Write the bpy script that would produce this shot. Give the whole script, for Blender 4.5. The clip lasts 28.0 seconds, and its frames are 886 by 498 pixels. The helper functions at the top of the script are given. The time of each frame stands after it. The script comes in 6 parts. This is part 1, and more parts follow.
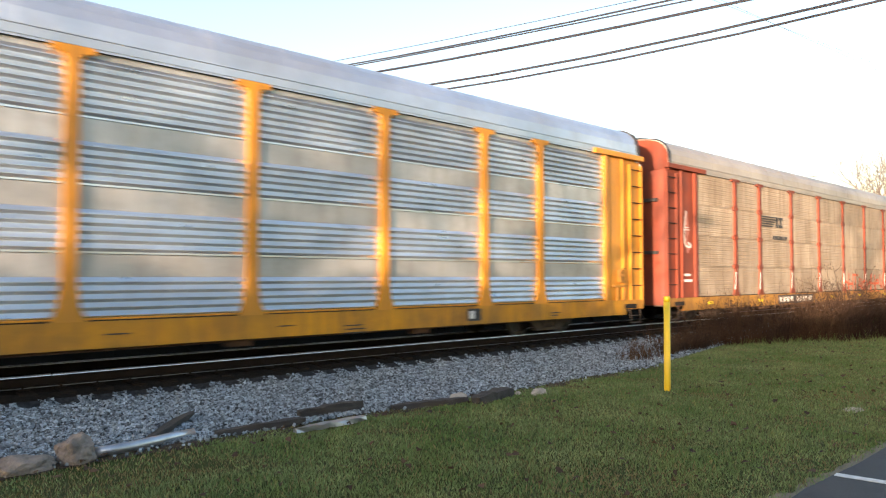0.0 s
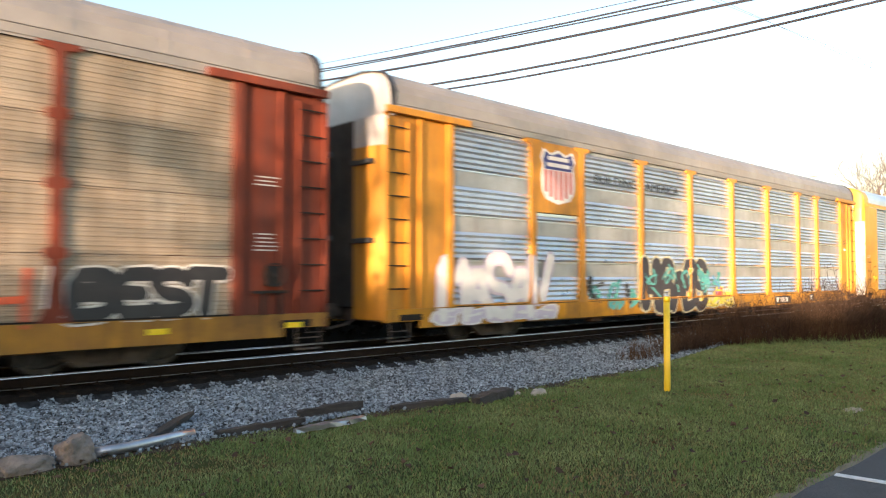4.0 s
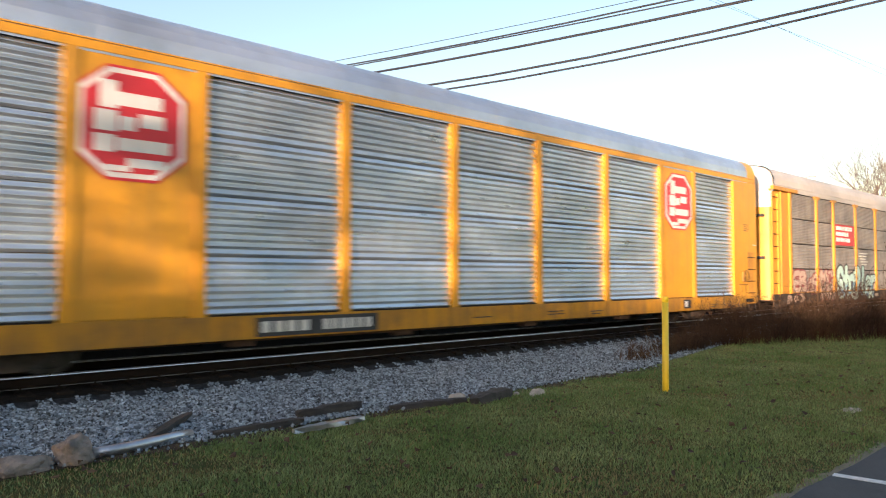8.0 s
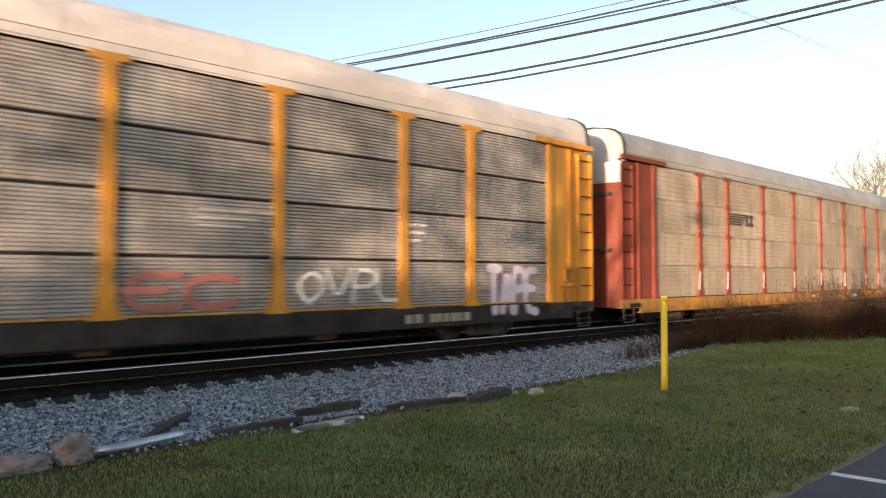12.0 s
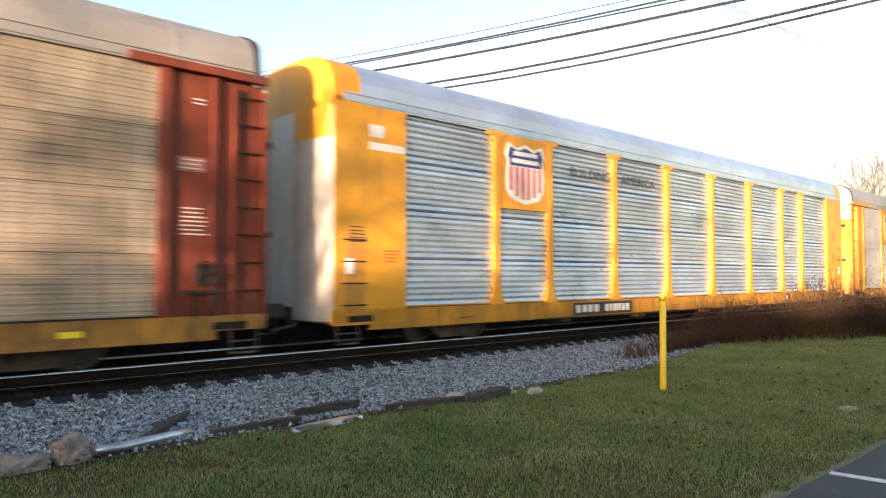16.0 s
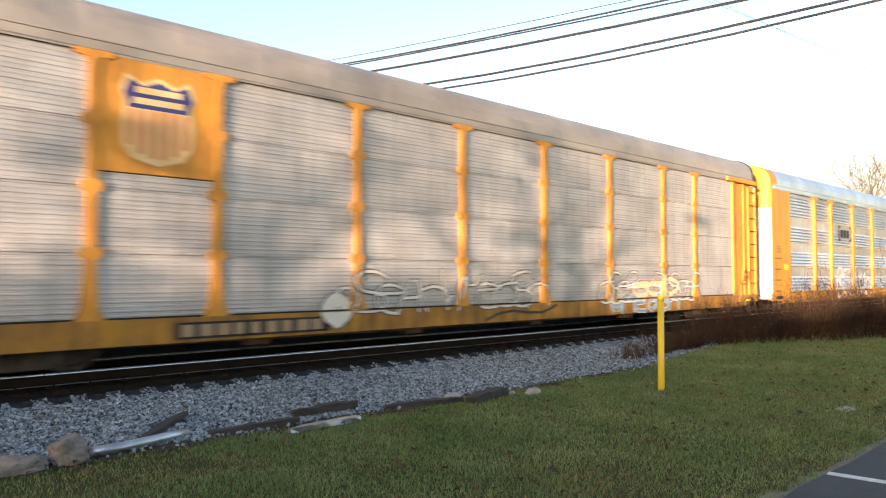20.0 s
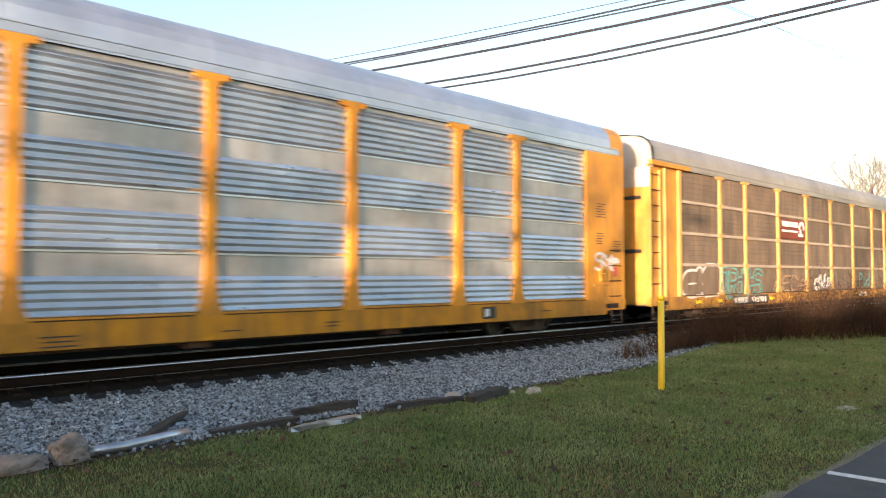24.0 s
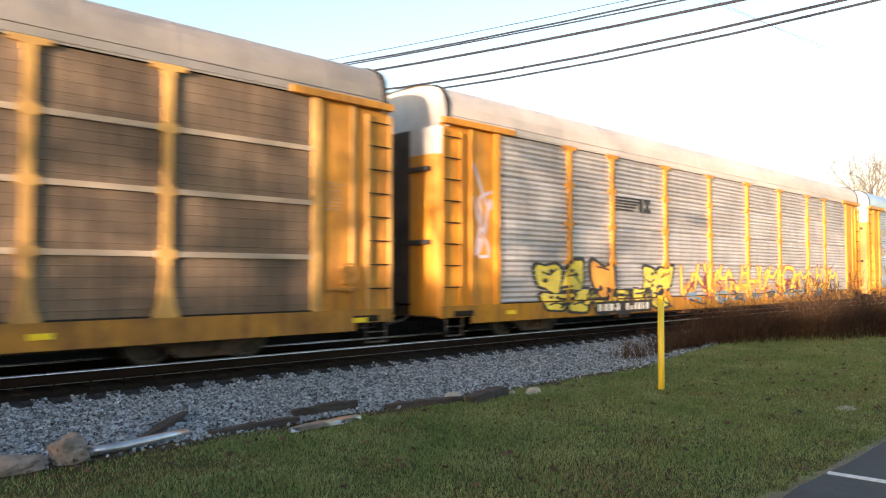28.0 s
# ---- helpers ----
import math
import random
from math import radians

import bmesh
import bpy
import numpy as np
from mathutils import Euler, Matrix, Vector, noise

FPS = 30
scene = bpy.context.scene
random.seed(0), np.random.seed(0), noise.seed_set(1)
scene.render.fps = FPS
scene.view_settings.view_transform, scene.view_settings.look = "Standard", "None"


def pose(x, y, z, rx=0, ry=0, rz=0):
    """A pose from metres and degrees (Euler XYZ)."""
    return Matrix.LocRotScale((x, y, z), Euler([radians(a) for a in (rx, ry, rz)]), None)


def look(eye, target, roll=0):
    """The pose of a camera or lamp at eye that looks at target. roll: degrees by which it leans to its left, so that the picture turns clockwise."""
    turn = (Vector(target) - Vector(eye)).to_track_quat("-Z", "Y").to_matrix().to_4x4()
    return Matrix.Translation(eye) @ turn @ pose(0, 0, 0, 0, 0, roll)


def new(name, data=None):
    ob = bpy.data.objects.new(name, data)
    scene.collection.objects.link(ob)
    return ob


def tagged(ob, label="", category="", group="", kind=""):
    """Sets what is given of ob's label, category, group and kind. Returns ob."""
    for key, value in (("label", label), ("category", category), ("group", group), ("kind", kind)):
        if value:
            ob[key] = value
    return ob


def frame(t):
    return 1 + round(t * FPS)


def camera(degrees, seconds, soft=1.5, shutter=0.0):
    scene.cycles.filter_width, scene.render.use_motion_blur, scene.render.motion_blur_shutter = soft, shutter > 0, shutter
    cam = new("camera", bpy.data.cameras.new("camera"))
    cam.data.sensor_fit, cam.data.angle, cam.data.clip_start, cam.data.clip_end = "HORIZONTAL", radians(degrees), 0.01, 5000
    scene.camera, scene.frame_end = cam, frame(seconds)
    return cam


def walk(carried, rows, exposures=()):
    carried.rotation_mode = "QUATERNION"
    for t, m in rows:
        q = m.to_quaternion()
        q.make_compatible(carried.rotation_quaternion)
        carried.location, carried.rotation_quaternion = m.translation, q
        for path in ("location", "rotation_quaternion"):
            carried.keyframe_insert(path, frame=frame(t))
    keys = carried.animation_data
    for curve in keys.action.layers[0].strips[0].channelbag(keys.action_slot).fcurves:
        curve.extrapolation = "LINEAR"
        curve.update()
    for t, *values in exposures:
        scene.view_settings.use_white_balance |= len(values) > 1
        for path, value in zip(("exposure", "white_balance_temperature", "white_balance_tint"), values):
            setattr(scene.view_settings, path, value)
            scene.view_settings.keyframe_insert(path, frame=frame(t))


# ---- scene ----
# ---------------------------------------------------------------- camera
EYE = Vector((0.0, 0.0, 1.85))
FOCAL = 1244.8          # in units of a picture 1568 wide
HEADING, TILT = 42.975, 2.211
cam = camera(64.41, 28.0, soft=1.15, shutter=0.5)


def aim(dx, dy):
    """The camera's pose when the view has drifted by dx, dy from the middle heading."""
    h = radians(HEADING) + math.atan(-dx / FOCAL)
    p = radians(TILT) + math.atan(dy / FOCAL)
    way = Vector((math.sin(h) * math.cos(p), math.cos(h) * math.cos(p), math.sin(p)))
    return look(EYE, EYE + way)


DRIFT = [(0, 3.3, 0.6), (1, 3.5, 0.4), (2, 4.6, 1.2), (2.5, 4.8, 1.3), (3, 4.3, 0.7), (3.5, 3.5, 0.7),
         (5.5, 2.6, 1.0), (6, 1.8, 0.3), (7, 1.6, 0.5), (8, 0.5, 1.3), (9, 0.1, 0.4), (10, 0, 0),
         (11, -0.1, 0.3), (12, -1.3, 0), (12.5, -1.5, 0), (14.5, -1.9, -0.1), (15, -2.9, -0.8), (16, -3.3, -1.1),
         (17, -3.8, -0.3), (18, -5.5, -1.1), (19, -6.3, -0.5), (20, -6.5, 0), (21, -6.7, -0.1), (21.5, -6.9, 0),
         (23.5, -6.2, -0.4), (24, -6.1, -1.2), (25, -5.4, -1.4), (26, -4.9, -1.3), (27, -6.0, -1.4), (28, -6.4, -0.8)]
walk(cam, [(t, aim(dx, dy)) for t, dx, dy in DRIFT],
     exposures=[(0, 2.48, 6300, 17), (5.5, 2.40, 6300, 17), (7, 2.10, 6200, 18), (12.5, 2.03, 6300, 19), (14.5, 2.42, 6350, 18), (20, 2.33, 6300, 18), (28, 2.34, 6300, 18)])

# ---------------------------------------------------------------- sky and sun
SUN_EL, SUN_AZ = 4.0, 18.0       # elevation; angle between the light's way and the track
world = bpy.data.worlds.new("sky")
scene.world = world
world.use_nodes = True
wn = world.node_tree.nodes
sky = wn.new("ShaderNodeTexSky")
sky.sky_type = "NISHITA"
sky.sun_disc = False
sky.sun_elevation = radians(SUN_EL)
sky.sun_rotation = radians(180 + 90 - SUN_AZ)
sky.air_density, sky.dust_density, sky.ozone_density = 1.0, 1.2, 1.2
world.node_tree.links.new(sky.outputs[0], wn["Background"].inputs[0])
wn["Background"].inputs[1].default_value = 0.15

sun_way = Vector((math.cos(radians(SUN_AZ)) * math.cos(radians(SUN_EL)), math.sin(radians(SUN_AZ)) * math.cos(radians(SUN_EL)), -math.sin(radians(SUN_EL))))
sun = new("sun", bpy.data.lights.new("sun", "SUN"))
sun.data.energy, sun.data.angle, sun.data.color = 3.5, radians(0.6), (1.0, 0.73, 0.49)
sun.matrix_world = look((-60, -30, 40), Vector((-60, -30, 40)) + sun_way)

# ---------------------------------------------------------------- materials


def surf(name, c1, c2, rough=0.6, metal=0.0, scale=3.0, stretch=(1, 1, 1), bump=0.0, bscale=60.0, dirt=None, dirt_amount=0.5, vary=0.0, island=False, spec=0.5, streak=0.0):
    """A worn surface: two tones mixed by a broad noise, fine grain, and blots of dirt."""
    m = bpy.data.materials.new(name)
    m.use_nodes = True
    nt = m.node_tree
    n, ln = nt.nodes, nt.links
    b = n["Principled BSDF"]
    tc = n.new("ShaderNodeTexCoord")
    info = n.new("ShaderNodeObjectInfo")
    shift = n.new("ShaderNodeVectorMath")
    shift.operation = "MULTIPLY_ADD"
    shift.inputs[1].default_value = stretch
    mul = n.new("ShaderNodeMath")
    mul.operation = "MULTIPLY"
    mul.inputs[1].default_value = 37.0
    ln.new(info.outputs["Random"], mul.inputs[0])
    ln.new(tc.outputs["Object"], shift.inputs[0])
    ln.new(mul.outputs[0], shift.inputs[2])

    def noise_at(s, detail=6.0, rough_=0.6):
        t = n.new("ShaderNodeTexNoise")
        t.inputs["Scale"].default_value, t.inputs["Detail"].default_value, t.inputs["Roughness"].default_value = s, detail, rough_
        ln.new(shift.outputs[0], t.inputs["Vector"])
        return t.outputs["Fac"]

    def ramp(fac, a, z):
        r = n.new("ShaderNodeMapRange")
        r.inputs["From Min"].default_value, r.inputs["From Max"].default_value = a, z
        ln.new(fac, r.inputs["Value"])
        return r.outputs[0]

    def mix(fac, a, z):
        x = n.new("ShaderNodeMix")
        x.data_type = "RGBA"
        ln.new(fac, x.inputs[0])
        for sock, val in ((x.inputs[6], a), (x.inputs[7], z)):
            if isinstance(val, tuple):
                sock.default_value = (*val, 1)
            else:
                ln.new(val, sock)
        return x.outputs[2]
    col = mix(ramp(noise_at(scale), 0.35, 0.65), c1, c2)
    fine = n.new("ShaderNodeHueSaturation")
    ln.new(col, fine.inputs["Color"])
    ln.new(ramp(noise_at(scale * 14, 3.0), -0.9, 1.6), fine.inputs["Value"])
    fine.inputs["Value"].default_value = 1.0
    add = n.new("ShaderNodeMath")
    add.operation = "ADD"
    ln.new(ramp(noise_at(scale * 14, 3.0), -3.2, 3.0), add.inputs[0])
    add.inputs[1].default_value = 0.4
    ln.new(add.outputs[0], fine.inputs["Value"])
    col = fine.outputs[0]
    if vary:
        hs = n.new("ShaderNodeHueSaturation")
        ln.new(col, hs.inputs["Color"])
        src = info.outputs["Random"]
        if island:
            src = n.new("ShaderNodeNewGeometry").outputs["Random Per Island"]
        vr = n.new("ShaderNodeMapRange")
        vr.inputs["To Min"].default_value, vr.inputs["To Max"].default_value = 1 - vary, 1 + vary
        ln.new(src, vr.inputs["Value"])
        ln.new(vr.outputs[0], hs.inputs["Value"])
        col = hs.outputs[0]
    if dirt:
        f = n.new("ShaderNodeMath")
        f.operation = "MULTIPLY"
        ln.new(ramp(noise_at(scale * 0.6, 8.0, 0.7), 0.45, 0.75), f.inputs[0])
        f.inputs[1].default_value = dirt_amount
        col = mix(f.outputs[0], col, dirt)
    if dirt and streak:
        # grime that has run down the surface
        sv = n.new("ShaderNodeVectorMath")
        sv.operation = "MULTIPLY"
        sv.inputs[1].default_value = (5.5, 5.5, 0.30)
        ln.new(shift.outputs[0], sv.inputs[0])
        st = n.new("ShaderNodeTexNoise")
        st.inputs["Scale"].default_value, st.inputs["Detail"].default_value, st.inputs["Roughness"].default_value = 1.0, 5.0, 0.65
        ln.new(sv.outputs[0], st.inputs["Vector"])
        sm = n.new("ShaderNodeMath")
        sm.operation = "MULTIPLY"
        ln.new(ramp(st.outputs["Fac"], 0.45, 0.80), sm.inputs[0])
        sm.inputs[1].default_value = streak
        col = mix(sm.outputs[0], col, dirt)
    ln.new(col, b.inputs["Base Color"])
    b.inputs["Metallic"].default_value = metal
    b.inputs["Specular IOR Level"].default_value = spec
    rr = n.new("ShaderNodeMapRange")
    rr.inputs["To Min"].default_value, rr.inputs["To Max"].default_value = max(rough - 0.1, 0.03), min(rough + 0.12, 1)
    ln.new(noise_at(scale * 3), rr.inputs["Value"])
    ln.new(rr.outputs[0], b.inputs["Roughness"])
    if bump:
        bp = n.new("ShaderNodeBump")
        bp.inputs["Strength"].default_value, bp.inputs["Distance"].default_value = bump, 0.02
        ln.new(noise_at(bscale, 4.0), bp.inputs["Height"])
        ln.new(bp.outputs[0], b.inputs["Normal"])
    return m


YELLOW = surf("yellow_paint", (0.66, 0.295, 0.030), (0.57, 0.245, 0.026), 0.42, scale=0.9, dirt=(0.22, 0.135, 0.05), dirt_amount=0.6, vary=0.06, bump=0.10, streak=0.75, spec=0.22)
YELLOW_NEW = surf("fresh_yellow_paint", (0.72, 0.335, 0.022), (0.64, 0.285, 0.020), 0.35, scale=0.8, dirt=(0.30, 0.18, 0.05), dirt_amount=0.5, vary=0.04, bump=0.06, streak=0.5, spec=0.25)
YELLOW_OLD = surf("faded_yellow_paint", (0.66, 0.32, 0.05), (0.54, 0.25, 0.045), 0.6, scale=1.2, dirt=(0.17, 0.10, 0.05), dirt_amount=0.6, vary=0.06, bump=0.12, streak=0.7, spec=0.15)
SILL_OLD = surf("grimy_yellow_sill_paint", (0.50, 0.25, 0.04), (0.32, 0.165, 0.045), 0.65, scale=1.6, dirt=(0.085, 0.055, 0.035), dirt_amount=0.8, vary=0.1, bump=0.15, streak=0.8, spec=0.12)
SILL = surf("dusty_yellow_sill_paint", (0.62, 0.29, 0.022), (0.46, 0.215, 0.03), 0.55, scale=1.4, dirt=(0.12, 0.085, 0.05), dirt_amount=0.75, vary=0.08, bump=0.12, streak=0.8, spec=0.12)
FADED_WHITE = surf("yellowed_white_paint", (0.74, 0.56, 0.30), (0.66, 0.46, 0.2), 0.6, scale=2.0)
RUST = surf("rust_spots", (0.17, 0.10, 0.065), (0.11, 0.065, 0.045), 0.9, scale=8.0, spec=0.1)
SILL_BLACK = surf("grimy_black_sill_paint", (0.024, 0.023, 0.022), (0.045, 0.040, 0.037), 0.7, scale=1.6, dirt=(0.12, 0.10, 0.085), dirt_amount=0.5, bump=0.15, spec=0.08)
RED = surf("oxide_red_paint", (0.235, 0.052, 0.026), (0.165, 0.040, 0.023), 0.6, scale=1.3, dirt=(0.10, 0.05, 0.04), dirt_amount=0.6, vary=0.06, bump=0.12, streak=0.7, spec=0.15)
RED_BRIGHT = surf("red_enamel", (0.62, 0.03, 0.04), (0.5, 0.025, 0.035), 0.45, scale=1.5)
WHITE = surf("white_enamel", (0.8, 0.79, 0.77), (0.7, 0.69, 0.66), 0.5, scale=2.0, dirt=(0.4, 0.36, 0.3), dirt_amount=0.3, spec=0.2)
BLUE = surf("dark_blue_enamel", (0.03, 0.035, 0.16), (0.04, 0.05, 0.2), 0.5, scale=2.0)
PINK = surf("faded_red_stripes", (0.56, 0.07, 0.06), (0.5, 0.09, 0.07), 0.6, scale=2.0)
BLACK = surf("black_enamel", (0.02, 0.02, 0.022), (0.04, 0.04, 0.04), 0.6, scale=2.0)
WHITE_DIRTY = surf("grimy_white_door_paint", (0.66, 0.64, 0.60), (0.52, 0.49, 0.44), 0.6, scale=1.6, dirt=(0.30, 0.24, 0.17), dirt_amount=0.6, bump=0.08, streak=0.6, spec=0.15)
CREAM = surf("white_lettering_paint", (0.72, 0.7, 0.64), (0.6, 0.57, 0.5), 0.6, scale=2.0)
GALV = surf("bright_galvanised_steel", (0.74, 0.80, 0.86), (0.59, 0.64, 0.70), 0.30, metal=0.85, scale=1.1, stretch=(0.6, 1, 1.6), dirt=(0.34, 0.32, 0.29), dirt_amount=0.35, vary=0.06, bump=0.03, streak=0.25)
GALV_FLAT = surf("dull_flat_steel", (0.54, 0.54, 0.525), (0.43, 0.425, 0.41), 0.45, metal=0.5, scale=0.8, stretch=(0.8, 1, 1.2), dirt=(0.20, 0.165, 0.125), dirt_amount=0.6, vary=0.10, bump=0.03, streak=0.5)
GALV_OLD = surf("weathered_galvanised_steel", (0.50, 0.48, 0.45), (0.36, 0.34, 0.32), 0.55, metal=0.4, scale=0.9, stretch=(0.8, 1, 1.0), dirt=(0.22, 0.17, 0.12), dirt_amount=0.55, vary=0.09, bump=0.05)
GALV_TAN = surf("tan_stained_steel", (0.48, 0.40, 0.30), (0.34, 0.275, 0.20), 0.6, metal=0.25, scale=0.9, stretch=(1.2, 1, 0.7), dirt=(0.18, 0.13, 0.08), dirt_amount=0.6, vary=0.10, bump=0.05, streak=0.7, spec=0.3)
GALV_DARK = surf("dull_grey_steel", (0.48, 0.445, 0.40), (0.37, 0.34, 0.305), 0.58, metal=0.3, scale=1.0, dirt=(0.13, 0.11, 0.10), dirt_amount=0.6, vary=0.10, bump=0.05, streak=0.5, spec=0.3)
GIRT = surf("tan_girt_paint", (0.44, 0.37, 0.28), (0.34, 0.28, 0.21), 0.7, scale=1.5, dirt=(0.2, 0.15, 0.1), dirt_amount=0.4)
GALV_WHITE = surf("pale_grey_steel", (0.58, 0.57, 0.56), (0.46, 0.45, 0.45), 0.5, metal=0.35, scale=0.8, stretch=(1, 1, 1.2), dirt=(0.28, 0.25, 0.22), dirt_amount=0.5, vary=0.03, bump=0.05, streak=0.5, spec=0.3)
BROWN_SHEET = surf("brown_weathered_sheet", (0.24, 0.175, 0.118), (0.16, 0.12, 0.085), 0.65, scale=0.9, stretch=(1, 1, 0.6), dirt=(0.065, 0.052, 0.042), dirt_amount=0.75, vary=0.10, bump=0.08, streak=0.8, spec=0.2)
# Near-black brown carries the shade of the gap between cars in its colour.
END_SHADE = surf("shaded_end_door_steel", (0.085, 0.07, 0.06), (0.05, 0.042, 0.037), 0.8, scale=1.5, dirt=(0.12, 0.09, 0.06), dirt_amount=0.5, bump=0.1, spec=0.15)
YELLOW_PALE = surf("sun_bleached_yellow_paint", (0.62, 0.38, 0.12), (0.50, 0.30, 0.10), 0.6, scale=1.2, dirt=(0.20, 0.125, 0.06), dirt_amount=0.6, vary=0.06, bump=0.12, streak=0.7, spec=0.15)
ROOF = surf("roof_sheet_grey", (0.54, 0.60, 0.69), (0.45, 0.50, 0.58), 0.38, metal=0.7, scale=0.7, dirt=(0.2, 0.18, 0.16), dirt_amount=0.4, bump=0.04)
ROOF_TAN = surf("roof_sheet_stained", (0.41, 0.37, 0.325), (0.31, 0.285, 0.26), 0.5, metal=0.4, scale=0.6, dirt=(0.2, 0.16, 0.12), dirt_amount=0.5, bump=0.04)
ROOF_PALE = surf("roof_sheet_pale", (0.62, 0.57, 0.52), (0.52, 0.48, 0.44), 0.6, metal=0.1, scale=0.6, dirt=(0.36, 0.3, 0.25), dirt_amount=0.4, bump=0.04)
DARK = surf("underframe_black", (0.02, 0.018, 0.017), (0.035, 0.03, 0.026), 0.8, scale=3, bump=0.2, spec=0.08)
TRUCK = surf("rusty_cast_steel", (0.14, 0.115, 0.095), (0.08, 0.065, 0.055), 0.75, scale=4, dirt=(0.09, 0.055, 0.035), dirt_amount=0.4, bump=0.2, spec=0.08)
TREAD = surf("worn_wheel_steel", (0.10, 0.09, 0.085), (0.06, 0.055, 0.05), 0.45, metal=0.7, scale=5)
RAIL_HEAD = surf("polished_rail_head", (0.78, 0.80, 0.84), (0.68, 0.70, 0.74), 0.3, metal=0.85, scale=2)
RAIL = surf("rusty_rail", (0.024, 0.017, 0.013), (0.018, 0.013, 0.011), 0.8, scale=3, bump=0.2, spec=0.08)
TIE = surf("creosoted_tie", (0.024, 0.018, 0.014), (0.016, 0.013, 0.011), 0.85, scale=2, stretch=(3, 1, 3), vary=0.25, bump=0.5, bscale=25, spec=0.08)
STONE = surf("grey_ballast_stone", (0.26, 0.31, 0.355), (0.11, 0.133, 0.152), 0.8, scale=6, vary=0.9, island=True)
BALLAST = surf("ballast_bed", (0.045, 0.047, 0.05), (0.02, 0.02, 0.021), 0.9, scale=14, bump=1.0, bscale=22, spec=0.08)
BALLAST_DARK = surf("dark_ballast", (0.02, 0.016, 0.013), (0.013, 0.011, 0.01), 0.9, scale=9, bump=1.0, bscale=22, spec=0.08)
GRASS = surf("mown_grass", (0.104, 0.167, 0.051), (0.200, 0.244, 0.098), 0.7, scale=0.9, vary=0.45, island=True, spec=0.2)
DRYGRASS = surf("dry_grass_blades", (0.24, 0.19, 0.09), (0.16, 0.13, 0.06), 0.8, scale=0.9, vary=0.3, island=True, spec=0.2)
TURF = surf("turf_and_soil", (0.040, 0.058, 0.016), (0.065, 0.070, 0.028), 0.95, scale=1.1, bump=0.8, bscale=30, dirt=(0.07, 0.055, 0.03), dirt_amount=0.5, spec=0.08)
ASPHALT = surf("asphalt", (0.055, 0.057, 0.062), (0.042, 0.043, 0.047), 0.85, scale=2.5, bump=0.6, bscale=90, dirt=(0.08, 0.08, 0.075), dirt_amount=0.4)
DIRT = surf("sandy_dirt_edge", (0.20, 0.17, 0.12), (0.13, 0.11, 0.075), 0.95, scale=5, bump=0.8, bscale=40)
LINE = surf("white_road_paint", (0.72, 0.72, 0.70), (0.55, 0.55, 0.54), 0.7, scale=9, dirt=(0.2, 0.2, 0.2), dirt_amount=0.4)
POST_YELLOW = surf("yellow_plastic_tube", (0.80, 0.58, 0.02), (0.76, 0.53, 0.02), 0.4, scale=2.0, dirt=(0.35, 0.26, 0.06), dirt_amount=0.2)
BARK = surf("grey_brown_bark", (0.17, 0.14, 0.115), (0.11, 0.09, 0.075), 0.9, scale=6, bump=0.6, bscale=30)
WEED = surf("dead_weed_stalks", (0.038, 0.025, 0.019), (0.090, 0.055, 0.032), 0.9, scale=0.8, vary=0.5, island=True, spec=0.1)
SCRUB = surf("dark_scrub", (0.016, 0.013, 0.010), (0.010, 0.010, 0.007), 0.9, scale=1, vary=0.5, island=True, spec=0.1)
LEAF = surf("dry_fallen_leaf", (0.09, 0.05, 0.025), (0.05, 0.03, 0.018), 0.85, scale=3, vary=0.5, island=True)
SOIL = surf("bare_soil", (0.075, 0.055, 0.04), (0.045, 0.035, 0.028), 0.95, scale=6, bump=0.9, bscale=40, spec=0.08)
DEADWOOD = surf("bleached_dead_wood", (0.24, 0.20, 0.16), (0.16, 0.13, 0.105), 0.9, scale=6, bump=0.4, bscale=30, spec=0.1)
NEEDLES = surf("dark_evergreen_needles", (0.025, 0.045, 0.018), (0.045, 0.065, 0.022), 0.8, scale=2, vary=0.4, island=True, spec=0.2)
ROCK = surf("tan_sandstone", (0.27, 0.225, 0.19), (0.155, 0.135, 0.12), 0.9, scale=9, bump=1.0, bscale=30)
ROCK_PALE = surf("pale_limestone", (0.42, 0.38, 0.32), (0.3, 0.27, 0.23), 0.9, scale=9, bump=0.8, bscale=40)
PIPE = surf("weathered_metal_pipe", (0.52, 0.55, 0.60), (0.36, 0.38, 0.42), 0.33, metal=0.8, scale=4, dirt=(0.12, 0.1, 0.08), dirt_amount=0.4)
OLDWOOD = surf("grey_rotting_timber", (0.062, 0.055, 0.05), (0.032, 0.029, 0.027), 0.95, scale=3, stretch=(0.5, 4, 4), bump=0.9, bscale=14)
WIRE = surf("cable_black", (0.010, 0.011, 0.018), (0.016, 0.017, 0.026), 0.6, scale=2)
BRICK = surf("brown_brick_wall", (0.22, 0.12, 0.085), (0.17, 0.10, 0.07), 0.9, scale=3, bump=0.4)
ROOFING = surf("grey_shingle_roof", (0.08, 0.075, 0.07), (0.06, 0.056, 0.052), 0.9, scale=4, bump=0.5)
STEELGREY = surf("grey_pole_steel", (0.2, 0.2, 0.21), (0.15, 0.15, 0.16), 0.5, metal=0.5, scale=3)
REFLECT = surf("yellow_reflector_tape", (0.95, 0.72, 0.03), (0.9, 0.66, 0.03), 0.25, scale=6)
SPRAY_MINT = surf("mint_spray_paint", (0.50, 0.68, 0.58), (0.42, 0.6, 0.55), 0.7, scale=2)
SPRAY_TEAL = surf("teal_spray_paint", (0.12, 0.46, 0.40), (0.10, 0.36, 0.34), 0.7, scale=2)
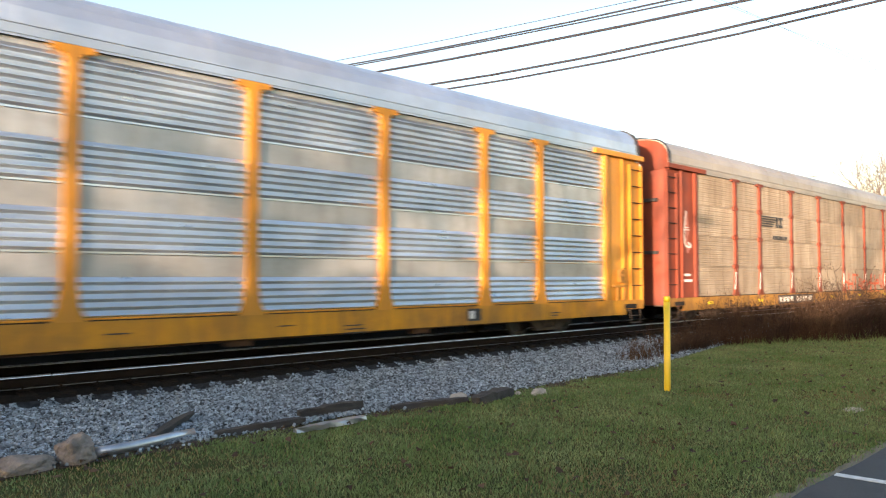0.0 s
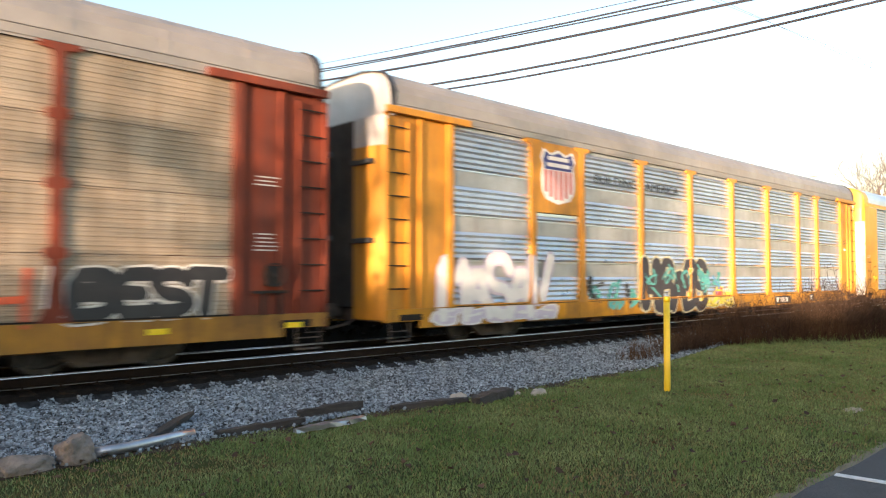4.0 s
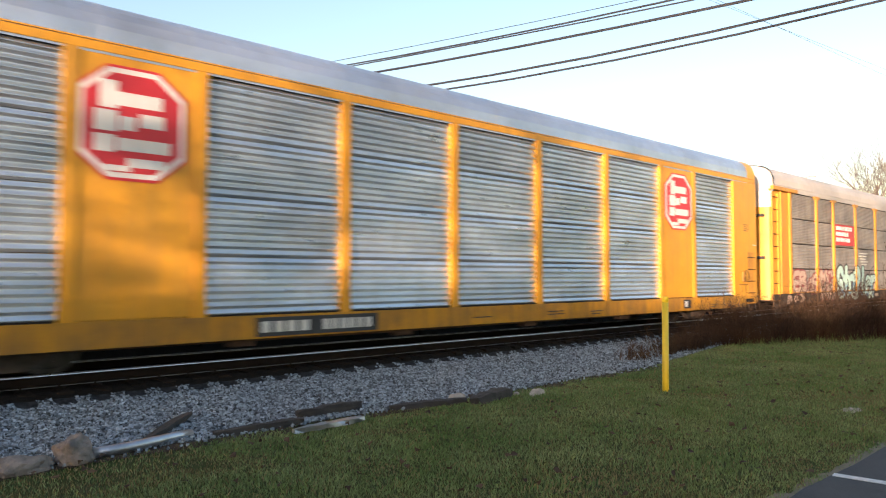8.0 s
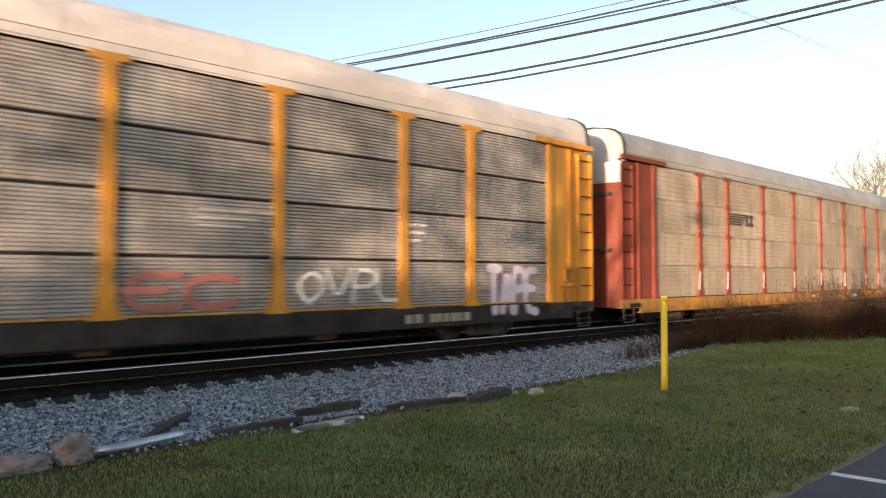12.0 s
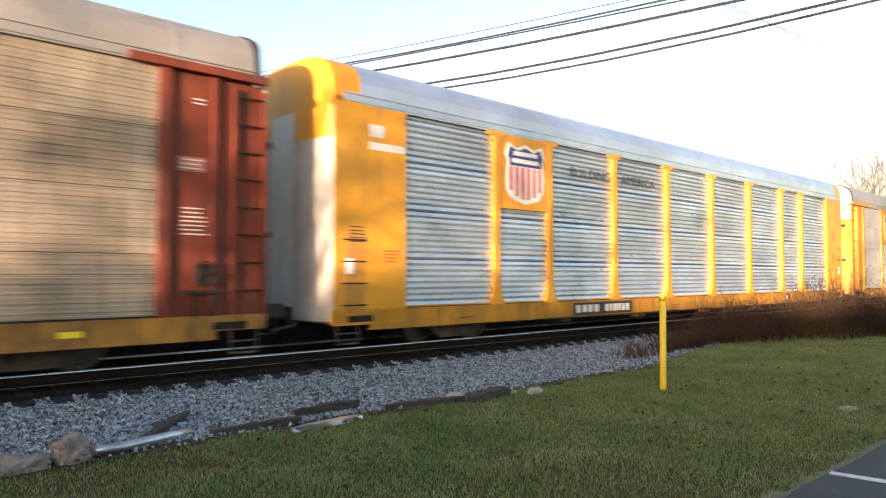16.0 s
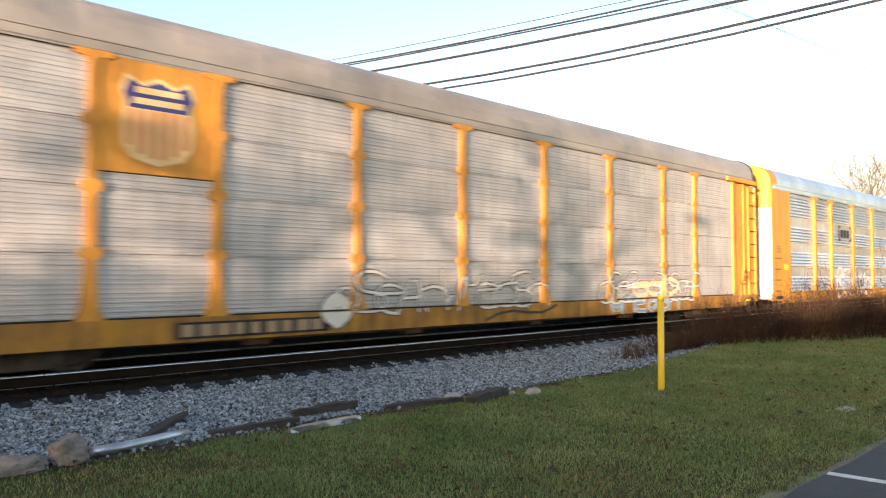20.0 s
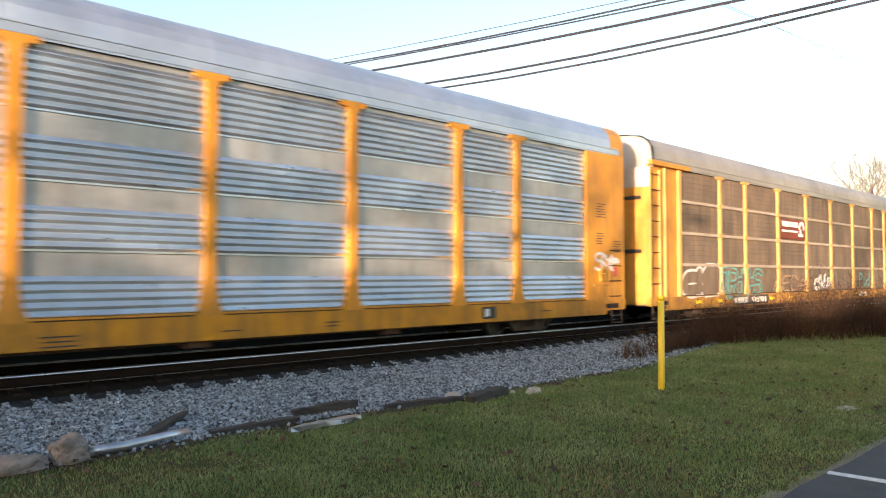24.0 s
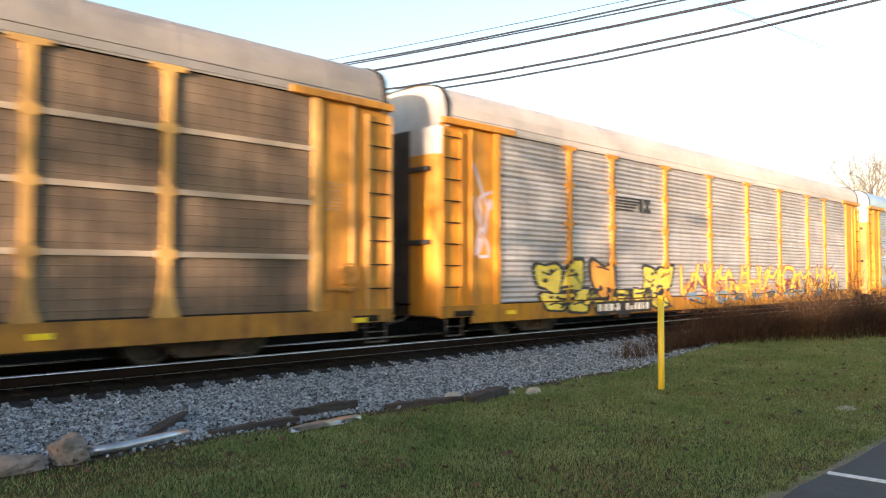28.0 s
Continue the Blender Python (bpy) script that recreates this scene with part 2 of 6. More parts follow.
SPRAY_RED = surf("red_spray_paint", (0.62, 0.10, 0.035), (0.50, 0.11, 0.05), 0.7, scale=2)
SPRAY_DULLRED = surf("dull_red_spray_paint", (0.42, 0.15, 0.11), (0.34, 0.13, 0.10), 0.7, scale=2)
SPRAY_YELLOW = surf("yellow_spray_paint", (0.78, 0.66, 0.08), (0.68, 0.55, 0.07), 0.7, scale=2)
SPRAY_ORANGE = surf("orange_spray_paint", (0.75, 0.36, 0.06), (0.66, 0.30, 0.06), 0.7, scale=2)
SPRAY_BLUE = surf("blue_spray_paint", (0.16, 0.36, 0.52), (0.12, 0.28, 0.44), 0.7, scale=2)
SPRAY_LILAC = surf("pale_lilac_spray_paint", (0.62, 0.56, 0.64), (0.54, 0.48, 0.56), 0.7, scale=2)
SPRAY_SAND = surf("sand_spray_paint", (0.62, 0.58, 0.36), (0.52, 0.5, 0.34), 0.7, scale=2)
SPRAY_FADED = surf("faded_orange_stripes", (0.60, 0.22, 0.08), (0.56, 0.26, 0.08), 0.7, scale=2)
SPRAY_SLATE = surf("dark_slate_spray_paint", (0.035, 0.034, 0.04), (0.055, 0.05, 0.05), 0.7, scale=2)
SPRAY_PEACH = surf("peach_spray_paint", (0.55, 0.40, 0.31), (0.45, 0.32, 0.25), 0.7, scale=2)
SPRAY_MAROON = surf("dark_red_spray_paint", (0.28, 0.06, 0.06), (0.22, 0.05, 0.05), 0.7, scale=2)
SPRAY_TAN = surf("tan_spray_paint", (0.38, 0.26, 0.15), (0.32, 0.22, 0.13), 0.7, scale=2)

# ---------------------------------------------------------------- mesh helpers
MESHES = {}


def finish(me, mats, smooth=False):
    for m in mats if isinstance(mats, (list, tuple)) else [mats]:
        me.materials.append(m)
    if smooth:
        me.shade_smooth()
    return me


def mesh_of(name, fn, mats, smooth=False, key=None):
    """A mesh built by fn(bm); the same key gives the same mesh again."""
    if key is not None and key in MESHES:
        return MESHES[key]
    bm = bmesh.new()
    fn(bm)
    bmesh.ops.recalc_face_normals(bm, faces=bm.faces)
    me = bpy.data.meshes.new(name)
    bm.to_mesh(me)
    bm.free()
    finish(me, mats, smooth)
    if key is not None:
        MESHES[key] = me
    return me


def part(name, me, parent, m=None, mat=None, label=""):
    """One mesh object under a thing or a part; mat overrides the mesh's own material."""
    ob = new(name, me)
    ob.parent = parent
    if m is not None:
        ob.matrix_basis = m
    if mat is not None:
        ob.material_slots[0].link = "OBJECT"
        ob.material_slots[0].material = mat
    if label:
        tagged(ob, label)
    return ob


def box(bm, x0, x1, y0, y1, z0, z1, mi=0, bevel=0.0):
    v = [bm.verts.new((x, y, z)) for z in (z0, z1) for y in (y0, y1) for x in (x0, x1)]
    fs = [bm.faces.new([v[i] for i in q]) for q in ((0, 2, 3, 1), (4, 5, 7, 6), (0, 1, 5, 4), (2, 6, 7, 3), (0, 4, 6, 2), (1, 3, 7, 5))]
    for f in fs:
        f.material_index = mi
    if bevel:
        bmesh.ops.bevel(bm, geom=list({e for f in fs for e in f.edges}), offset=bevel, segments=1, affect="EDGES")
    return fs


def prism_y(bm, poly, y0, y1, mi=0):
    """A polygon of (x, z) drawn out from y0 to y1."""
    a = [bm.verts.new((x, y0, z)) for x, z in poly]
    b = [bm.verts.new((x, y1, z)) for x, z in poly]
    fs = [bm.faces.new(a), bm.faces.new(b[::-1])]
    k = len(poly)
    fs += [bm.faces.new((a[i], b[i], b[(i + 1) % k], a[(i + 1) % k])) for i in range(k)]
    for f in fs:
        f.material_index = mi


def prism_x(bm, poly, x0, x1, mi=0, cap=True):
    """A polygon of (y, z) drawn out from x0 to x1."""
    a = [bm.verts.new((x0, y, z)) for y, z in poly]
    b = [bm.verts.new((x1, y, z)) for y, z in poly]
    k = len(poly)
    fs = [bm.faces.new((a[i], b[i], b[(i + 1) % k], a[(i + 1) % k])) for i in range(k)]
    if cap:
        fs += [bm.faces.new(a), bm.faces.new(b[::-1])]
    for f in fs:
        f.material_index = mi


def tube(bm, pts, r, sides=8, mi=0):
    rings = []
    for i, p in enumerate(pts):
        d = (Vector(pts[min(i + 1, len(pts) - 1)]) - Vector(pts[max(i - 1, 0)])).normalized()
        q = d.to_track_quat("Z", "Y")
        rr = r[i] if isinstance(r, (list, tuple)) else r
        rings.append([bm.verts.new(Vector(p) + q @ Vector((rr * math.cos(a), rr * math.sin(a), 0))) for a in [2 * math.pi * j / sides for j in range(sides)]])
    for u, w in zip(rings, rings[1:]):
        for j in range(sides):
            bm.faces.new((u[j], u[(j + 1) % sides], w[(j + 1) % sides], w[j])).material_index = mi
    bm.faces.new(rings[0][::-1]).material_index = mi
    bm.faces.new(rings[-1]).material_index = mi


def wheel_lathe(bm, profile, axis_y, sides=28, mi=0):
    """Turns (radius, y) round the y axis."""
    rings = [[bm.verts.new((r * math.cos(2 * math.pi * j / sides), axis_y + y, r * math.sin(2 * math.pi * j / sides))) for j in range(sides)] for r, y in profile]
    for a, b in zip(rings, rings[1:]):
        for j in range(sides):
            bm.faces.new((a[j], a[(j + 1) % sides], b[(j + 1) % sides], b[j])).material_index = mi
    bm.faces.new(rings[0]).material_index = mi
    bm.faces.new(rings[-1][::-1]).material_index = mi


def soup(name, verts, faces, mats, index=None):
    me = bpy.data.meshes.new(name)
    me.from_pydata(verts, [], faces)
    finish(me, mats)
    if index is not None:
        me.polygons.foreach_set("material_index", index)
    return me


TURN = {1: Matrix.Identity(4), -1: Matrix.Rotation(math.pi, 4, "Z")}

# ---------------------------------------------------------------- ground
TRACK_Y, RAIL_Z = 12.67, 0.38
TRACK_TURN = Matrix.Rotation(radians(-0.39), 4, "Z")     # the track runs a little askew of the lawn


def build_ground():
    def fn(bm):
        bmesh.ops.create_grid(bm, x_segments=40, y_segments=40, size=2500)
    tagged(new("ground", mesh_of("ground", fn, TURF)), "flat turf and bare soil reaching to the horizon", "ground", kind="structure")

    rng = random.Random(5)

    def lot(bm):
        top, n = [], 140
        for i in range(n + 1):
            x = -70 + 170 * i / n
            top.append((x, 2.36 + rng.uniform(-0.05, 0.05)))
        a = [bm.verts.new((x, y, 0.02)) for x, y in top]
        b = [bm.verts.new((x, -13.5, 0.02)) for x, y in top]
        c = [bm.verts.new((x, y + 0.02, -0.05)) for x, y in top]
        for i in range(n):
            bm.faces.new((b[i], b[i + 1], a[i + 1], a[i]))
            bm.faces.new((a[i], a[i + 1], c[i + 1], c[i]))
    tagged(new("pavement", mesh_of("pavement", lot, ASPHALT)), "dark grey asphalt parking lot with a crumbling edge", "pavement", kind="structure")

    def edge(bm):
        n = 300
        lo, hi = [], []
        for i in range(n + 1):
            x = 1.0 + 29 * i / n
            lo.append(bm.verts.new((x, 2.30, 0.008)))
            hi.append(bm.verts.new((x, 2.42 + rng.uniform(0, 0.14), 0.008)))
        for i in range(n):
            bm.faces.new((lo[i], lo[i + 1], hi[i + 1], hi[i]))
    tagged(new("dirt_edge", mesh_of("dirt_edge", edge, DIRT)), "pale strip of sandy dirt along the asphalt edge", "dirt", kind="structure")

    for i, x in enumerate((7.13, 9.88, 12.63, 15.38, 4.38, 1.63)):
        def stripe(bm):
            prism_y(bm, [(-0.05, 0.0), (0.05, 0.0), (0.05, 0.006), (-0.05, 0.006)], -5.0, 0.0)
        me = mesh_of("stripe", stripe, LINE, key="stripe")
        ob = tagged(new("parking_stripe", me), "worn white painted parking line on asphalt", "road marking", "parking stripes")
        ob.matrix_basis = pose(x, 2.36, 0.021, 0, 0, 7)


def build_track():
    base = tagged(new("railway_track"), "single railway track of rusty rails on creosoted ties", "railway track", kind="structure")
    base.matrix_basis = TRACK_TURN
    prof = [(-0.076, 0), (0.076, 0), (0.076, 0.012), (0.012, 0.035), (0.010, 0.135), (0.036, 0.150), (0.036, 0.178), (-0.036, 0.178), (-0.036, 0.150), (-0.010, 0.135), (-0.012, 0.035), (-0.076, 0.012)]

    def rail(bm):
        prism_x(bm, prof, -160, 420)

    # Thin paler strips along both edges of the rail foot.
    def edge(bm):
        for q in (-0.077, 0.077):
            prism_x(bm, [(q - 0.003, 0.002), (q + 0.003, 0.002), (q + 0.003, 0.014), (q - 0.003, 0.014)], -160, 420)

    def head(bm):
        prism_x(bm, [(-0.0385, 0.161), (0.0385, 0.161), (0.035, 0.177), (0.022, 0.1865), (-0.022, 0.1865), (-0.035, 0.177)], -160, 420)
    for s in (-1, 1):
        r = part("rail", mesh_of("rail", rail, RAIL, key="rail"), base, pose(0, TRACK_Y + s * 0.7535, RAIL_Z - 0.184))
        part("foot_edge", mesh_of("foot_edge", edge, STEELGREY, key="foot_edge"), r, None, None, "thin paler strip along the edge of the rail foot")
        part("rail_head", mesh_of("rail_head", head, RAIL_HEAD, key="rail_head"), r, None, None, "polished bright running surface")

    rng = random.Random(11)

    def tie(bm):
        box(bm, -0.115, 0.115, -1.3, 1.3, -0.17, 0.0, bevel=0.012)

    def plate(bm):
        for s in (-1, 1):
            box(bm, -0.09, 0.09, s * 0.7535 - 0.17, s * 0.7535 + 0.17, 0.0, 0.016)
            for q in (-1, 1):
                box(bm, -0.012, 0.012, s * 0.7535 + q * 0.10 - 0.012, s * 0.7535 + q * 0.10 + 0.012, 0.016, 0.05)
    tm = mesh_of("tie", tie, TIE, key="tie")
    pm = mesh_of("tie_plate", plate, RAIL, key="tie_plate")
    for i in range(-6, 100):
        t = part("tie", tm, base, pose(i * 0.495, TRACK_Y + rng.uniform(-0.06, 0.06), RAIL_Z - 0.2, 0, 0, rng.uniform(-1.5, 1.5)))
        part("tie_plate", pm, t)

    def rest(bm):
        for i in list(range(-300, -6)) + list(range(100, 800)):
            box(bm, i * 0.495 - 0.115, i * 0.495 + 0.115, -1.3, 1.3, -0.17, 0)
    tagged(part("far_ties", mesh_of("far_ties", rest, TIE), base, pose(0, TRACK_Y, RAIL_Z - 0.2)), "dark creosoted wooden ties", kind="stuff")

    # ballast bed: a low bank that rises between the ties
    nx, ny = 400, 60
    xs = np.linspace(-4, 46, nx)
    ys = np.linspace(7.35, 18.2, ny)
    verts, faces = [], []
    for y in ys:
        for x in xs:
            d = abs(y - TRACK_Y)
            crib = 0.5 - 0.5 * math.cos(2 * math.pi * (x / 0.495))
            z = 0.0
            if d < 1.62:
                z = 0.03 + 0.135 * min(1, (1.62 - d) / 0.32) + 0.012 * crib + 0.012 * noise.noise((x * 4, y * 4, 1.3))
            else:
                z = 0.03 + 0.02 * noise.noise((x * 0.9, y * 0.9, 0.3))
            toe = 7.6 + 0.18 * noise.noise((x * 0.6, 2.0, 0.0)) + 0.2 * max(0.0, x - 12.5)
            if y < toe + 0.25:
                z = min(z, -0.03 + 0.2 * max(0, y - toe))
            verts.append((x, y, z))
    for j in range(ny - 1):
        for i in range(nx - 1):
            a = j * nx + i
            faces.append((a, a + 1, a + nx + 1, a + nx))
    # Darker ballast from just outside the near ties to the far edge.
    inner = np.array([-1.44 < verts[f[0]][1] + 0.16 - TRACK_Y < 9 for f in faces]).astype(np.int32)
    bed = tagged(new("ballast_bed", soup("ballast_bed", verts, faces, [BALLAST, BALLAST_DARK], inner)), "grey crushed stone bed under the track", "ballast", kind="structure")

    def farbed(bm):
        for x0, x1 in ((-160, -4), (46, 420)):
            prism_x(bm, [(-5.0, -0.02), (5.0, -0.02), (4.2, 0.05), (1.4, 0.1), (-1.4, 0.1), (-4.2, 0.05)], x0, x1)
    tagged(part("far_ballast", mesh_of("far_ballast", farbed, BALLAST), bed, pose(0, TRACK_Y, 0)), "grey crushed stone")


def build_stones():
    """Loose angular stones over the bed, in one mesh."""
    rng = np.random.default_rng(3)
    corners = np.array([(x, y, z) for z in (-1, 1) for y in (-1, 1) for x in (-1, 1)], float) * 0.62
    quads = [(0, 2, 3, 1), (4, 5, 7, 6), (0, 1, 5, 4), (2, 6, 7, 3), (0, 4, 6, 2), (1, 3, 7, 5)]
    verts, faces = [], []
    n = 0
    while n < 108000:
        x = 0.6 + 27 * rng.random() ** 1.35
        y = rng.uniform(7.5, 12.0)
        toe = 7.66 + 0.18 * noise.noise((x * 0.6, 2.0, 0.0))
        if y < toe and rng.random() > 0.06:
            continue
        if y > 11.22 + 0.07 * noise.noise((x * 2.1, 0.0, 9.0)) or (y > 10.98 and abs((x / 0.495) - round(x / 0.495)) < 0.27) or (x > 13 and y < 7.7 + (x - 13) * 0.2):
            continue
        r = rng.uniform(0.009, 0.025)
        z = 0.03 + rng.uniform(-0.01, 0.02)
        if y > 11.02:
            z += 0.06 * min(1, (y - 11.02) / 0.2)
        p = corners * (1 + rng.uniform(-0.45, 0.45, (8, 3)))
        a, b = rng.uniform(0, 6.28, 2)
        ca, sa, cb, sb = math.cos(a), math.sin(a), math.cos(b), math.sin(b)
        m = np.array([(ca, -sa, 0), (sa, ca, 0), (0, 0, 1)]) @ np.array([(1, 0, 0), (0, cb, -sb), (0, sb, cb)])
        p = (p * r * rng.uniform(0.7, 1.35, 3)) @ m.T + (x, y, z)
        verts.extend(map(tuple, p))
        faces.extend(tuple(8 * n + i for i in q) for q in quads)
        n += 1
    tagged(new("ballast_stones", soup("ballast_stones", verts, faces, STONE)), "loose angular grey ballast stones beside the track", "gravel", kind="stuff")


def build_grass():
    rng = np.random.default_rng(8)
    N = 520000
    x = -1.5 + 36 * rng.random(N) ** 1.6
    y = 2.38 + 6.8 * rng.random(N)
    toe = np.where(x < 12.5, 7.62, 7.62 + (x - 12.5) * 0.18)
    keep = y < np.minimum(toe, 9.0) + 0.4 * np.clip((x - 14.0) / 3.0, 0, 1) + rng.normal(0, 0.06, N)
    keep &= (y > 2.44) | (rng.random(N) < 0.4)
    bare = (x < 3.2) & (y > 6.5 + 0.25 * np.sin(3.1 * x))
    keep &= ~bare | (rng.random(N) < 0.35)
    x, y = x[keep], y[keep]
    N = len(x)
    clump = np.array([noise.noise((a * 1.3, b * 1.3, 4.0)) for a, b in zip(x, y)])
    h = (0.022 + 0.026 * rng.random(N)) * (1 + 0.6 * clump)
    ang = rng.random(N) * 6.28
    lean = rng.normal(0, 0.45, (N, 2)) * h[:, None]
    w = 0.0018 + 0.0014 * rng.random(N) + 0.0004 * np.hypot(x, y)
    dx, dy = np.cos(ang) * w, np.sin(ang) * w
    v = np.zeros((N, 4, 3))
    v[:, 0] = np.stack([x - dx, y - dy, np.zeros(N) - 0.004], 1)
    v[:, 1] = np.stack([x + dx, y + dy, np.zeros(N) - 0.004], 1)
    v[:, 2] = np.stack([x + dx * 0.6 + lean[:, 0] * 0.5, y + dy * 0.6 + lean[:, 1] * 0.5, h * 0.62], 1)
    v[:, 3] = np.stack([x + lean[:, 0], y + lean[:, 1], h], 1)
    idx = np.arange(N)[:, None] * 4
    tris = np.concatenate([idx + [0, 1, 2], idx + [0, 2, 3]], 1).reshape(-1, 3)
    patch = np.exp(-((x - 5.4) ** 2 + (y - 3.6) ** 2) / 0.5) + np.exp(-((x - 12.0) ** 2 + (y - 3.4) ** 2) / 0.6) + (x < 3.2) * (y > 6.3)
    dry = (rng.random(N) < 0.10 + 0.25 * (clump < -0.32) + 0.35 * patch)
    me = soup("grass", v.reshape(-1, 3).tolist(), tris.tolist(), [GRASS, DRYGRASS], np.repeat(dry, 2).astype(np.int32))
    tagged(new("lawn_grass", me), "short mown green grass with dry blades", "grass", kind="stuff")


# ---------------------------------------------------------------- plants
def segments_mesh(name, segs, mats, sides=4):
    """Tapered sticks (p0, r0, p1, r1) in one mesh."""
    verts, faces = [], []
    ca = [(math.cos(2 * math.pi * j / sides), math.sin(2 * math.pi * j / sides)) for j in range(sides)]
    for p0, r0, p1, r1 in segs:
        d = Vector(p1) - Vector(p0)
        q = d.to_track_quat("Z", "Y")
        u, w = q @ Vector((1, 0, 0)), q @ Vector((0, 1, 0))
        b = len(verts)
        for p, r in ((p0, r0), (p1, r1)):
            for c, s in ca:
                verts.append((p[0] + (u.x * c + w.x * s) * r, p[1] + (u.y * c + w.y * s) * r, p[2] + (u.z * c + w.z * s) * r))
        for j in range(sides):
            faces.append((b + j, b + (j + 1) % sides, b + sides + (j + 1) % sides, b + sides + j))
    return soup(name, verts, faces, mats)


def bare_tree(height, seed, spread=0.5, depth=5, twig=0.006, clear=1):
    rng = random.Random(seed)
    trunk, limbs = [], []

    def grow(p, d, length, r, level, out):
        steps = 4 if level < 3 else 3
        for i in range(steps):
            d = (d + Vector((rng.gauss(0, 0.12), rng.gauss(0, 0.12), rng.gauss(0.03, 0.08)))).normalized()
            q = p + d * (length / steps)
            r2 = max(r * (0.86 if level else 0.88), twig)
            out.append((p, r, q, r2))
            p, r = q, r2
            if level < depth and (level > 0 or i >= clear):
                for _ in range((3, 2, rng.choice((1, 2)), rng.choice((1, 1, 2)), 1)[level]):
                    side = Vector((rng.uniform(-1, 1), rng.uniform(-1, 1), rng.uniform(-0.1, 0.7))).normalized()
                    nd = (d * (1 - spread) + side * (spread + 0.15)).normalized()
                    grow(p, nd, length * rng.uniform(0.48, 0.68), max(r * 0.55, twig), level + 1, limbs)
    grow(Vector((0, 0, -0.05)), Vector((0, 0, 1)), height * 0.62, height * 0.021, 0, trunk)
    return segments_mesh("trunk", trunk, BARK, 7), segments_mesh("crown", limbs, BARK, 3)


def place_tree(m, meshes, label, group=""):
    t = tagged(new("bare_tree"), label, "tree", group)
    t.matrix_basis = m
    part("trunk", meshes[0], t)
    part("crown", meshes[1], t)
    return t


def build_weeds():
    """A thicket of dead stalks between the lawn and the track."""
    rng = random.Random(21)
    segs = []
    n = 0
    while n < 6200:
        x = 13.2 + 35 * rng.random() ** 1.1
        front = 8.1 + 0.12 * (x - 13) if x < 18 else 8.7 - 0.45 * (x - 18)
        front = max(front, 4.6) + 0.35 * noise.noise((x * 0.8, 1.0, 0.0))
        y = front + abs(rng.gauss(0, 0.3 if x < 17.0 else 0.8 if x < 19.0 else 1.5))
        if x < 17.0 and rng.random() < (0.85 if x < 15.0 else 0.5):
            continue
        if y > 11.0 or (x > 24 and y > 10.6):
            continue
        thick = noise.noise((x * 0.45, y * 0.6, 2.0))
        ramp_in = min(1.0, max(0.42, (x - 14.6) / 6.5)) ** 1.2
        h = rng.uniform(0.5, 1.3) * ramp_in * (1.15 + 0.85 * thick)
        if rng.random() < 0.04:
            h *= 1.25
        if x > 27:
            h *= 1.25
        lean = Vector((rng.gauss(0, 0.22), rng.gauss(0, 0.22), 1)).normalized()
        p = Vector((x, y, -0.02))
        r = rng.uniform(0.003, 0.006) + 0.0001 * x
        q = p + lean * h * 0.55
        lean2 = (lean + Vector((rng.gauss(0, 0.25), rng.gauss(0, 0.25), 0))).normalized()
        e = q + lean2 * h * 0.45
        segs.append((p, r, q, r * 0.8))
        segs.append((q, r * 0.8, e, r * 0.4))
        for _ in range(rng.randint(6, 10)):
            f = rng.uniform(0.15, 0.95)
            b = p.lerp(q, f / 0.55) if f < 0.55 else q.lerp(e, (f - 0.55) / 0.45)
            side = Vector((rng.gauss(0, 1), rng.gauss(0, 1), rng.uniform(0.1, 1.2))).normalized()
            tip = b + side * h * rng.uniform(0.1, 0.3)
            segs.append((b, r * 0.55, tip, r * 0.35))
            if rng.random() < 0.55:
                segs.append((tip, r * 0.9, tip + Vector((rng.gauss(0, 0.012), rng.gauss(0, 0.012), 0.03)), r * 1.6))
        n += 1
    # coarse green grass at the foot of the thicket
    verts, faces = [], []
    for _ in range(3000):
        x, y = rng.gauss(23.0, 1.5), rng.gauss(7.8, 0.4)
        h = rng.uniform(0.05, 0.17)
        a, w = rng.uniform(0, 6.28), rng.uniform(0.003, 0.006)
        lx, ly = rng.gauss(0, 0.4) * h, rng.gauss(0, 0.4) * h
        b = len(verts)
        verts += [(x - w * math.cos(a), y - w * math.sin(a), -0.01), (x + w * math.cos(a), y + w * math.sin(a), -0.01), (x + lx * 0.4, y + ly * 0.4, h * 0.6), (x + lx, y + ly, h)]
        faces += [(b, b + 1, b + 2), (b + 1, b + 3, b + 2)]
    tagged(new("tall_grass", soup("tall_grass", verts, faces, GRASS)), "tuft of long green grass at the foot of the weeds", "grass", kind="stuff")
    # fallen bare branches in front of the thicket
    for x, y, turn, length in ((24.2, 7.2, -8, 2.4), (25.4, 6.9, 12, 2.0), (23.6, 7.5, 25, 1.5), (26.2, 6.6, -20, 1.8), (25.0, 7.3, 40, 1.2)):
        pts = [Vector((length * f, 0.15 * math.sin(3 * f + x), 0.04 + 0.55 * f * (1 - f) + 0.1 * f)) for f in (0.0, 0.25, 0.5, 0.75, 1.0)]
        sticks = [(a, 0.018 - 0.003 * i, c, 0.015 - 0.003 * i) for i, (a, c) in enumerate(zip(pts, pts[1:]))]
        sticks += [(pts[i], 0.008, pts[i] + Vector((0.3, rng.uniform(-0.3, 0.3), rng.uniform(0.05, 0.3))), 0.004) for i in (1, 2, 2, 3)]
        ob = tagged(new("dead_branch", segments_mesh("dead_branch", sticks, DEADWOOD, 5)), "pale bare fallen branch lying against the weeds", "branch", "fallen branches")
        ob.matrix_basis = pose(x, y, 0, 0, 0, turn)
